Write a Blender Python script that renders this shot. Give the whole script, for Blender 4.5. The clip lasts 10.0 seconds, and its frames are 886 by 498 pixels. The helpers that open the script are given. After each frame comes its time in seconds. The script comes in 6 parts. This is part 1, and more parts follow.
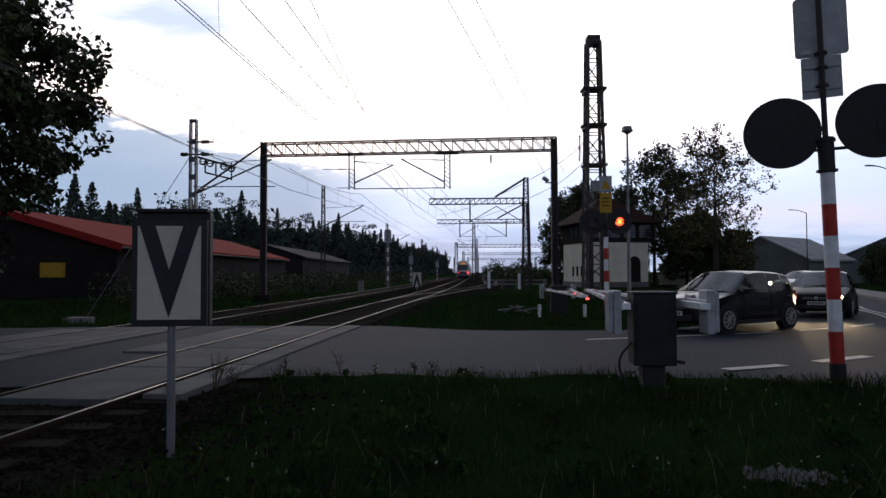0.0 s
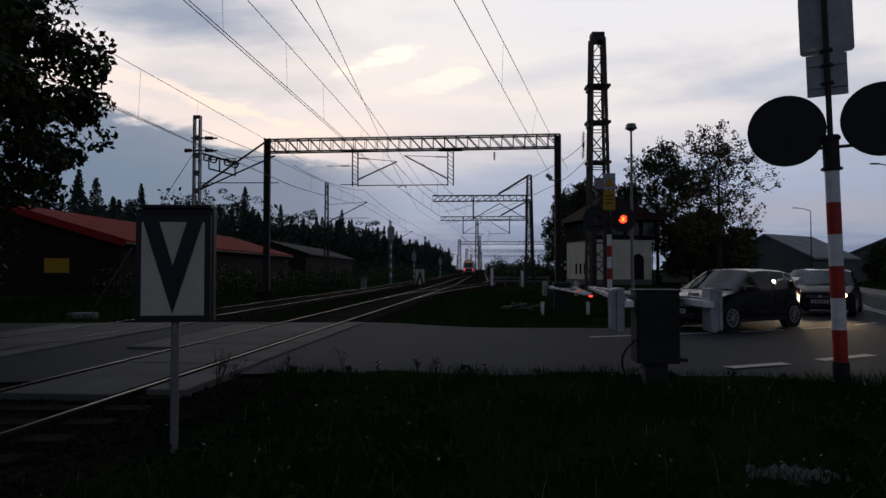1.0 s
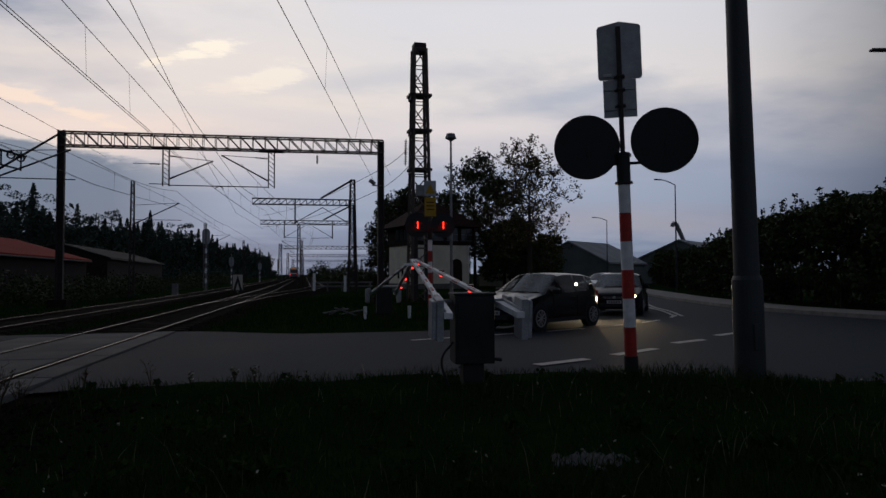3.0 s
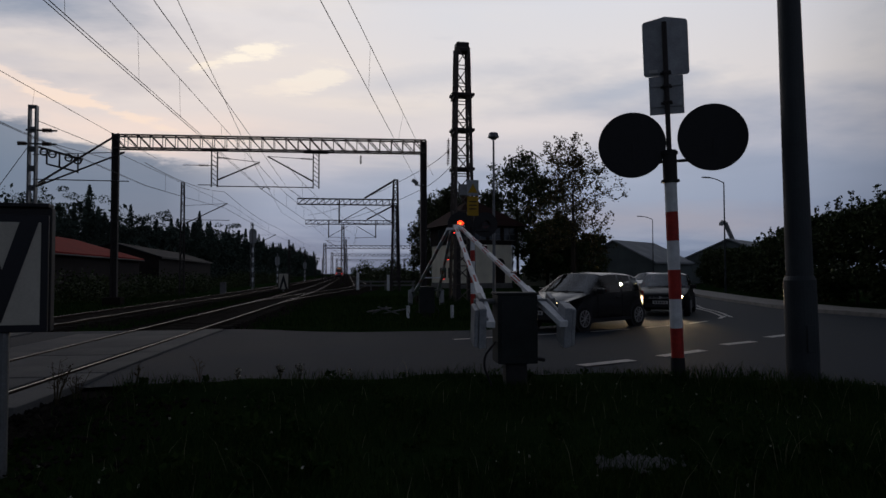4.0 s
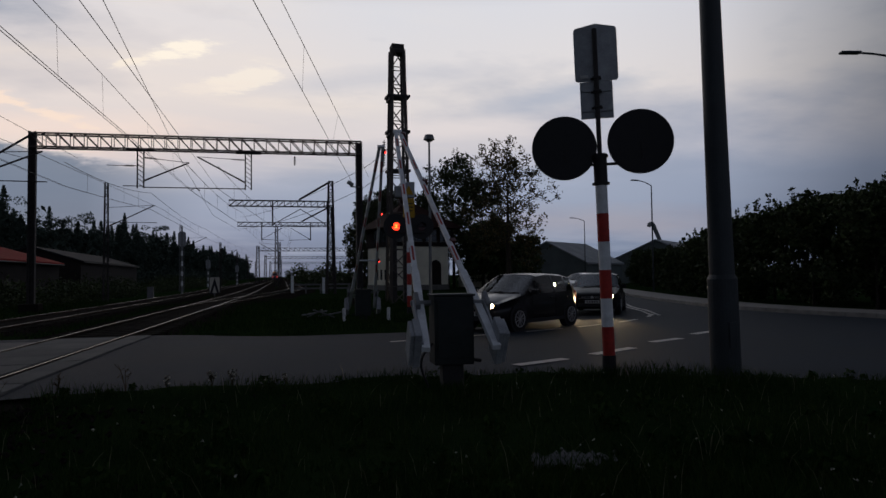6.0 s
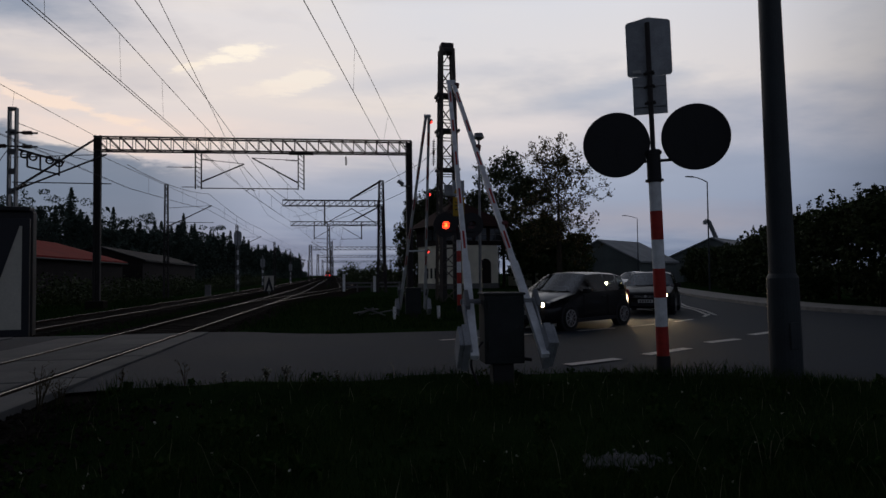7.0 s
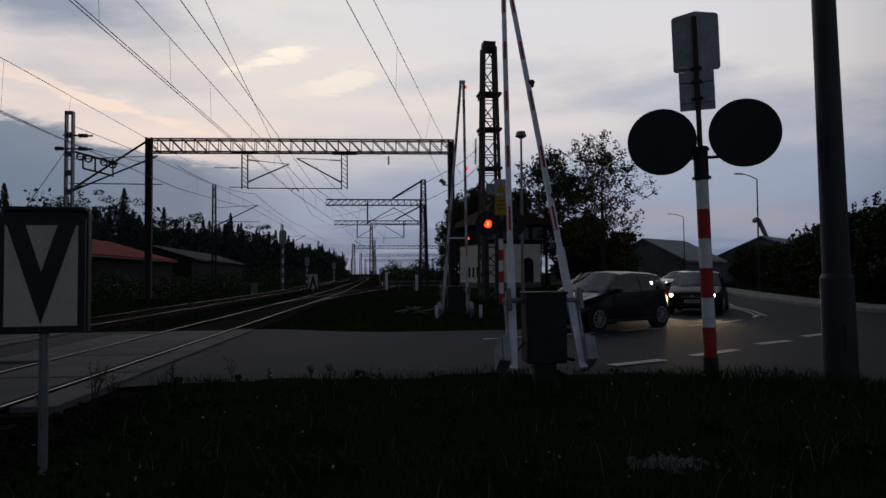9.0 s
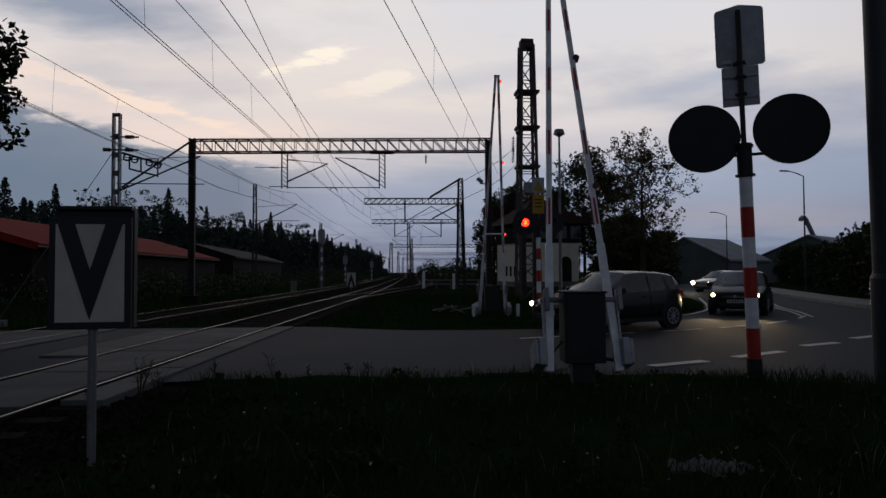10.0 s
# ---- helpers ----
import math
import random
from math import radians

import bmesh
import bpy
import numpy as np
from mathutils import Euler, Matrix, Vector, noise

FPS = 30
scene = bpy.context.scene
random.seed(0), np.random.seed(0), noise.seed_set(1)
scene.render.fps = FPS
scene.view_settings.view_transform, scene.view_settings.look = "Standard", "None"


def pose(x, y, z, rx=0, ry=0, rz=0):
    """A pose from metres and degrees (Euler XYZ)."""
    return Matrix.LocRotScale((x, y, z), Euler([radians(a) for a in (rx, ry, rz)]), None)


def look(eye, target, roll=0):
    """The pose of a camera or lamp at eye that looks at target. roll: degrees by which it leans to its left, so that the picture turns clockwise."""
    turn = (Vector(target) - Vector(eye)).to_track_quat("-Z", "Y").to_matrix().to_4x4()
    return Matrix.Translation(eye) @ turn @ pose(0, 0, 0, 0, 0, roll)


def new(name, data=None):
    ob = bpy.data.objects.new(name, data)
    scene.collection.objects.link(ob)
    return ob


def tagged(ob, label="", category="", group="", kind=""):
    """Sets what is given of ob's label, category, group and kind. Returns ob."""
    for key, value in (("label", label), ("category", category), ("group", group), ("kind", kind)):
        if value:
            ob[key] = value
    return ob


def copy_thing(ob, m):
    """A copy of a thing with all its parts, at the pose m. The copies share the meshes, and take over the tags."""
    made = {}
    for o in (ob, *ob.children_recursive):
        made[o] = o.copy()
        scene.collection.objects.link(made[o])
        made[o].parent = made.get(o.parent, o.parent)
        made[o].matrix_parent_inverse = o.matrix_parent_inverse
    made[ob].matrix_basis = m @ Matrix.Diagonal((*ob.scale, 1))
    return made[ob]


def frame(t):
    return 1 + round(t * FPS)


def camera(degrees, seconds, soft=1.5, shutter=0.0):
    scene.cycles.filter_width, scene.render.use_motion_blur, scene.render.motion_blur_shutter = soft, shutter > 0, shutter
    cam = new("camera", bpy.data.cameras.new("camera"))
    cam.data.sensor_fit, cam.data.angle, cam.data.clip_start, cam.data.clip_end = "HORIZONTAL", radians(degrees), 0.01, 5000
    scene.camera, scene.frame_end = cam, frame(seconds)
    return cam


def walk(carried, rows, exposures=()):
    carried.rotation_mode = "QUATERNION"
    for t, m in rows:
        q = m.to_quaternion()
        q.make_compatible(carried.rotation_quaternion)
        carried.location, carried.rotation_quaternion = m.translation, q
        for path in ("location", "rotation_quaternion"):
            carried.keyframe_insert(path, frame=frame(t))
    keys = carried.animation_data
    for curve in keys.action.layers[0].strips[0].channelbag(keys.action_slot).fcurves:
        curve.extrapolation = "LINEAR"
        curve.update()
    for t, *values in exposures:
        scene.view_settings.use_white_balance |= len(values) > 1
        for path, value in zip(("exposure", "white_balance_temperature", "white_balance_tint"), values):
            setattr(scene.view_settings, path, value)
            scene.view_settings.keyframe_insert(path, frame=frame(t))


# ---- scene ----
# ---- camera ----
cam = camera(66.6, 10.0, 1.5)
EYE = 1.5
ROWS = [
    (0.0, -0.26, 1.98, 0.21), (0.5, -0.06, 1.80, -0.02), (1.0, 0.00, 1.72, 0.0), (1.5, -0.53, 1.37, 0.15),
    (2.0, -3.89, 1.64, 0.1), (2.5, -12.28, 2.03, 0.28), (2.7, -14.10, 2.09, 0.27), (2.95, -15.0, 2.1, 0.25), (3.4, -13.5, 2.08, 0.18), (3.8, -11.85, 2.06, 0.12), (4.0, -11.34, 2.06, 0.12),
    (4.5, -11.74, 2.19, 0.22), (5.0, -13.38, 2.17, 0.22), (5.2, -14.88, 2.22, 0.33), (5.75, -16.9, 2.2, 0.6), (6.3, -15.70, 2.15, 0.7),
    (6.5, -14.39, 2.14, 0.65), (7.0, -12.50, 2.11, 0.6), (7.5, -11.28, 2.08, 0.6), (8.0, -10.45, 2.08, 0.55),
    (8.5, -9.74, 2.10, 0.5), (9.0, -8.94, 2.05, 0.45), (9.5, -7.48, 1.99, 0.4), (10.0, -5.79, 1.96, 0.27)]
walk(cam, [(t, pose(0, 0, EYE, 90 + pitch, roll, yaw)) for t, yaw, pitch, roll in ROWS],
     exposures=[(0.0, 1.15), (0.3, 0.5), (0.6, 0.15), (1.0, 0.10), (2.0, 0.0), (2.7, -0.13), (10.0, -0.15)])

# ---- world and sun ----
GLOW = Vector((-0.22, 0.95, 0.2)).normalized()
world = bpy.data.worlds.new("dusk_sky")
scene.world = world
world.use_nodes = True
W = world.node_tree
W.nodes.clear()


def wn(kind, **props):
    n = W.nodes.new(kind)
    for k, v in props.items():
        n.inputs[k].default_value = v
    return n


def wmath(op, a, b=None):
    n = W.nodes.new("ShaderNodeMath")
    n.operation = op
    for i, v in enumerate((a, b)):
        if v is None:
            continue
        if isinstance(v, (int, float)):
            n.inputs[i].default_value = v
        else:
            W.links.new(v, n.inputs[i])
    return n.outputs[0]


def wramp(fac, stops):
    n = W.nodes.new("ShaderNodeValToRGB")
    n.color_ramp.elements[0].position, n.color_ramp.elements[1].position = stops[0][0], stops[-1][0]
    n.color_ramp.elements[0].color, n.color_ramp.elements[1].color = (*stops[0][1], 1), (*stops[-1][1], 1)
    for p, c in stops[1:-1]:
        e = n.color_ramp.elements.new(p)
        e.color = (*c, 1)
    W.links.new(fac, n.inputs[0])
    return n.outputs[0]


def wmix(fac, a, b, mode="MIX"):
    n = W.nodes.new("ShaderNodeMixRGB")
    n.blend_type = mode
    for i, v in enumerate((fac, a, b)):
        if isinstance(v, (int, float)):
            n.inputs[i].default_value = v
        elif isinstance(v, tuple):
            n.inputs[i].default_value = (*v, 1)
        else:
            W.links.new(v, n.inputs[i])
    return n.outputs[0]


def grey(v):
    return (v, v, v)


tc = wn("ShaderNodeTexCoord").outputs["Generated"]
sep = wn("ShaderNodeSeparateXYZ")
W.links.new(tc, sep.inputs[0])
up = wmath("MAXIMUM", sep.outputs[2], 0.0)
base = wramp(up, [(0.0, (0.15, 0.19, 0.275)), (0.06, (0.25, 0.305, 0.435)), (0.13, (0.40, 0.45, 0.58)), (0.19, (0.68, 0.65, 0.69)), (0.26, (0.84, 0.785, 0.77)),
                  (0.37, (0.78, 0.78, 0.83)), (0.50, (0.36, 0.39, 0.46)), (0.75, (0.085, 0.09, 0.115)), (1.0, (0.05, 0.055, 0.07))])
# cloud sheet seen from below
flat = wmath("ADD", up, 0.13)
cx_ = wmath("DIVIDE", sep.outputs[0], flat)
cy_ = wmath("DIVIDE", sep.outputs[1], flat)
comb = wn("ShaderNodeCombineXYZ")
W.links.new(cx_, comb.inputs[0])
W.links.new(cy_, comb.inputs[1])


def wnoise(scale, detail, rough, loc, stretch, turn):
    m = wn("ShaderNodeMapping")
    m.inputs["Location"].default_value = loc
    m.inputs["Rotation"].default_value = (0, 0, radians(turn))
    m.inputs["Scale"].default_value = stretch
    W.links.new(comb.outputs[0], m.inputs["Vector"])
    n = wn("ShaderNodeTexNoise", Scale=scale, Detail=detail, Roughness=rough)
    W.links.new(m.outputs[0], n.inputs["Vector"])
    return n.outputs[0]


n1 = wnoise(0.75, 6, 0.55, (1.3, 0.4, 0), (0.8, 1.0, 1), 20)
n2 = wnoise(1.6, 5, 0.5, (4.1, 2.2, 0), (0.45, 1.2, 1), -15)
dark = wramp(n1, [(0.47, grey(0)), (0.62, grey(1))])
light = wramp(n2, [(0.50, grey(0)), (0.64, grey(1))])
low = wramp(up, [(0.09, grey(0.0)), (0.18, grey(1)), (0.5, grey(0.6))])
sky = wmix(wmath("MULTIPLY", dark, 0.75), base, (0.36, 0.41, 0.53))
dotn = wn("ShaderNodeVectorMath")
dotn.operation = "DOT_PRODUCT"
W.links.new(tc, dotn.inputs[0])
dotn.inputs[1].default_value = GLOW
facing = dotn.outputs["Value"]
near_glow = wramp(facing, [(0.82, grey(0)), (0.99, grey(1))])
sky = wmix(wmath("MULTIPLY", wmath("MULTIPLY", light, near_glow), wmath("MULTIPLY", low, 0.5)), sky, (1.0, 0.88, 0.76))
warm = wramp(facing, [(0.90, grey(0)), (1.0, grey(1))])
sky = wmix(wmath("MULTIPLY", wmath("MULTIPLY", warm, low), 0.35), sky, (1.0, 0.84, 0.74))
# lit cloud wisps near the sunset
ahead = wn("ShaderNodeCombineXYZ")
W.links.new(wmath("DIVIDE", sep.outputs[0], wmath("MAXIMUM", sep.outputs[1], 0.05)), ahead.inputs[0])
W.links.new(wmath("DIVIDE", sep.outputs[2], wmath("MAXIMUM", sep.outputs[1], 0.05)), ahead.inputs[1])
rag = wn("ShaderNodeTexNoise", Scale=22.0, Detail=5.0, Roughness=0.6)
stretchy = wn("ShaderNodeMapping")
stretchy.inputs["Rotation"].default_value, stretchy.inputs["Scale"].default_value = (0, 0, radians(-20)), (0.4, 1.5, 1)
W.links.new(ahead.outputs[0], stretchy.inputs[0])
W.links.new(stretchy.outputs[0], rag.inputs["Vector"])
planar = wn("ShaderNodeSeparateXYZ")
W.links.new(ahead.outputs[0], planar.inputs[0])
ragged = wmath("SUBTRACT", rag.outputs[0], 0.5)
# soft grey cloud shreds
for (u, v, turn, a, b, colour, most) in ((-0.05, 0.10, 0, 0.6, 0.055, (0.33, 0.39, 0.52), 0.6), (-0.42, 0.385, -8, 0.30, 0.06, (0.31, 0.36, 0.46), 0.95), (-0.60, 0.33, -14, 0.16, 0.03, (0.42, 0.46, 0.56), 0.7), (0.36, 0.155, 3, 0.45, 0.022, (0.36, 0.41, 0.53), 0.75),
                                         (0.52, 0.30, 14, 0.24, 0.035, (0.47, 0.51, 0.61), 0.8), (0.20, 0.30, 10, 0.3, 0.03, (0.60, 0.61, 0.68), 0.55), (-0.20, 0.205, 2, 0.3, 0.03, (1.0, 0.82, 0.73), 0.6), (0.75, 0.185, 4, 0.35, 0.04, (0.36, 0.41, 0.53), 0.8), (0.62, 0.085, 0, 0.5, 0.045, (0.40, 0.39, 0.46), 0.8), (0.30, 0.225, 6, 0.35, 0.03, (0.86, 0.78, 0.77), 0.6)):
    mp = wn("ShaderNodeMapping")
    mp.vector_type = "TEXTURE"
    mp.inputs["Location"].default_value, mp.inputs["Rotation"].default_value, mp.inputs["Scale"].default_value = (u, v, 0), (0, 0, radians(turn)), (a, b, 1)
    W.links.new(ahead.outputs[0], mp.inputs[0])
    ln = wn("ShaderNodeVectorMath")
    ln.operation = "LENGTH"
    W.links.new(mp.outputs[0], ln.inputs[0])
    blob = wramp(wmath("ADD", wmath("MULTIPLY", ln.outputs["Value"], 0.6), wmath("MULTIPLY", ragged, 0.5)), [(0.10, grey(most)), (0.50, grey(0))])
    sky = wmix(blob, sky, colour)
# the slate cloud bank over the wood, its upper edge rising to the left, with a lit rim
edge = wmath("SUBTRACT", 0.156, wmath("MULTIPLY", wmath("MINIMUM", wmath("ADD", planar.outputs[0], 0.20), 0.0), 0.285))
above = wmath("ADD", wmath("SUBTRACT", planar.outputs[1], edge), wmath("MULTIPLY", ragged, 0.075))
west = wramp(wmath("ADD", planar.outputs[0], 1.0), [(0.50, grey(1)), (0.80, grey(1)), (0.95, grey(0))])
rim = wramp(wmath("ADD", above, 0.5), [(0.495, grey(0)), (0.515, grey(0.5)), (0.57, grey(0))])
sky = wmix(wmath("MULTIPLY", rim, west), sky, (1.0, 0.80, 0.70))
bank = wramp(wmath("ADD", above, 0.5), [(0.40, grey(1)), (0.49, grey(0.9)), (0.504, grey(0))])
sky = wmix(wmath("MULTIPLY", bank, west), sky, (0.165, 0.225, 0.315))
# bright lit wisps high over the tracks
fine_rag = wn("ShaderNodeTexNoise", Scale=60.0, Detail=6.0, Roughness=0.62)
W.links.new(stretchy.outputs[0], fine_rag.inputs["Vector"])
fibre = wmath("ADD", wmath("MULTIPLY", ragged, 0.95), wmath("MULTIPLY", wmath("SUBTRACT", fine_rag.outputs[0], 0.5), 0.8))
for (u, v, turn, a, b, colour, most) in ((-0.084, 0.318, 19, 0.075, 0.016, (1.10, 0.99, 0.85), 1.0), (-0.140, 0.299, 19, 0.035, 0.006, (1.05, 0.93, 0.80), 0.8), (0.015, 0.287, 16, 0.075, 0.022, (1.06, 0.95, 0.82), 0.7), (-0.045, 0.268, 8, 0.08, 0.012, (1.0, 0.88, 0.78), 0.5),
                                         (-0.30, 0.236, -16, 0.16, 0.012, (1.05, 0.84, 0.70), 0.9), (-0.42, 0.275, -14, 0.15, 0.014, (1.0, 0.82, 0.72), 0.7)):
    mp = wn("ShaderNodeMapping")
    mp.vector_type = "TEXTURE"
    mp.inputs["Location"].default_value, mp.inputs["Rotation"].default_value, mp.inputs["Scale"].default_value = (u, v, 0), (0, 0, radians(turn)), (a, b, 1)
    W.links.new(ahead.outputs[0], mp.inputs[0])
    ln = wn("ShaderNodeVectorMath")
    ln.operation = "LENGTH"
    W.links.new(mp.outputs[0], ln.inputs[0])
    blob = wramp(wmath("ADD", wmath("MULTIPLY", ln.outputs["Value"], 0.45), fibre), [(0.20, grey(most)), (0.36, grey(0.12 * most)), (0.50, grey(0))])
    sky = wmix(blob, sky, colour)
# the east, away from the sunset, is already dark
dusk = wramp(wmath("ADD", wmath("MULTIPLY", facing, 0.5), 0.5), [(0.0, (0.36, 0.38, 0.42)), (0.3, (0.19, 0.20, 0.225)), (0.62, (0.11, 0.115, 0.13)), (0.74, (0.38, 0.40, 0.43)), (0.82, (0.9, 0.91, 0.93)), (0.88, (1, 1, 1))])
sky = wmix(1.0, sky, dusk, "MULTIPLY")
clouds = wn("ShaderNodeBackground", Strength=1.0)
W.links.new(sky, clouds.inputs[0])
air = W.nodes.new("ShaderNodeTexSky")
air.sky_type = "NISHITA"
air.sun_disc = False
air.sun_elevation, air.sun_rotation = radians(1.0), radians(-12)
clear = wn("ShaderNodeBackground", Strength=0.003)
W.links.new(air.outputs[0], clear.inputs[0])
both = wn("ShaderNodeAddShader")
W.links.new(clouds.outputs[0], both.inputs[0])
W.links.new(clear.outputs[0], both.inputs[1])
wout = wn("ShaderNodeOutputWorld")
W.links.new(both.outputs[0], wout.inputs[0])

sun = new("sun", bpy.data.lights.new("sun", "SUN"))
sun.data.energy, sun.data.angle, sun.data.color = 0.06, radians(30), (1.0, 0.8, 0.68)
sun.matrix_world = look((0, 0, 0), -GLOW)

# ---- materials ----


def mat(name, col, rough=0.7, metal=0.0, var=0.25, scale=6.0, bump=0.15, fine=60.0, spec=0.4, col2=None, glow=None, coat=0.0, stretch=(1, 1, 1), island=0.0, per_object=0.0):
    m = bpy.data.materials.new(name)
    m.use_nodes = True
    T = m.node_tree
    b = T.nodes["Principled BSDF"]
    b.inputs["Roughness"].default_value, b.inputs["Metallic"].default_value = rough, metal
    b.inputs["Specular IOR Level"].default_value = spec
    b.inputs["Coat Weight"].default_value = coat
    co = T.nodes.new("ShaderNodeTexCoord")
    mp = T.nodes.new("ShaderNodeMapping")
    mp.inputs["Scale"].default_value = stretch
    T.links.new(co.outputs["Object"], mp.inputs[0])

    def ns(s, d=5):
        n = T.nodes.new("ShaderNodeTexNoise")
        n.inputs["Scale"].default_value, n.inputs["Detail"].default_value = s, d
        T.links.new(mp.outputs[0], n.inputs["Vector"])
        return n.outputs[0]

    big, small = ns(scale), ns(fine, 3)
    mixf = T.nodes.new("ShaderNodeMath")
    mixf.operation = "MULTIPLY_ADD"
    T.links.new(small, mixf.inputs[0])
    mixf.inputs[1].default_value = 0.5
    T.links.new(big, mixf.inputs[2])
    fac = mixf.outputs[0]
    if island or per_object:
        if island:
            src, w = T.nodes.new("ShaderNodeNewGeometry").outputs["Random Per Island"], island
        else:
            src, w = T.nodes.new("ShaderNodeObjectInfo").outputs["Random"], per_object
        ad = T.nodes.new("ShaderNodeMath")
        ad.operation = "MULTIPLY_ADD"
        T.links.new(src, ad.inputs[0])
        ad.inputs[1].default_value = w
        T.links.new(fac, ad.inputs[2])
        sb = T.nodes.new("ShaderNodeMath")
        sb.operation = "SUBTRACT"
        T.links.new(ad.outputs[0], sb.inputs[0])
        sb.inputs[1].default_value = w / 2
        fac = sb.outputs[0]
    rp = T.nodes.new("ShaderNodeValToRGB")
    c2 = col2 or tuple(min(1, c * (1 + var)) for c in col)
    c1 = col if col2 else tuple(c * (1 - var) for c in col)
    rp.color_ramp.elements[0].position, rp.color_ramp.elements[1].position = 0.5, 0.98
    rp.color_ramp.elements[0].color, rp.color_ramp.elements[1].color = (*c1, 1), (*c2, 1)
    T.links.new(fac, rp.inputs[0])
    T.links.new(rp.outputs[0], b.inputs["Base Color"])
    rr = T.nodes.new("ShaderNodeMapRange")
    rr.inputs["To Min"].default_value, rr.inputs["To Max"].default_value = max(0.02, rough - 0.1), min(1, rough + 0.1)
    T.links.new(big, rr.inputs["Value"])
    T.links.new(rr.outputs[0], b.inputs["Roughness"])
    if bump:
        bp = T.nodes.new("ShaderNodeBump")
        bp.inputs["Strength"].default_value, bp.inputs["Distance"].default_value = bump, 0.02
        T.links.new(fac, bp.inputs["Height"])
        T.links.new(bp.outputs[0], b.inputs["Normal"])
    if glow:
        b.inputs["Emission Color"].default_value, b.inputs["Emission Strength"].default_value = (*glow[0], 1), glow[1]
    return m


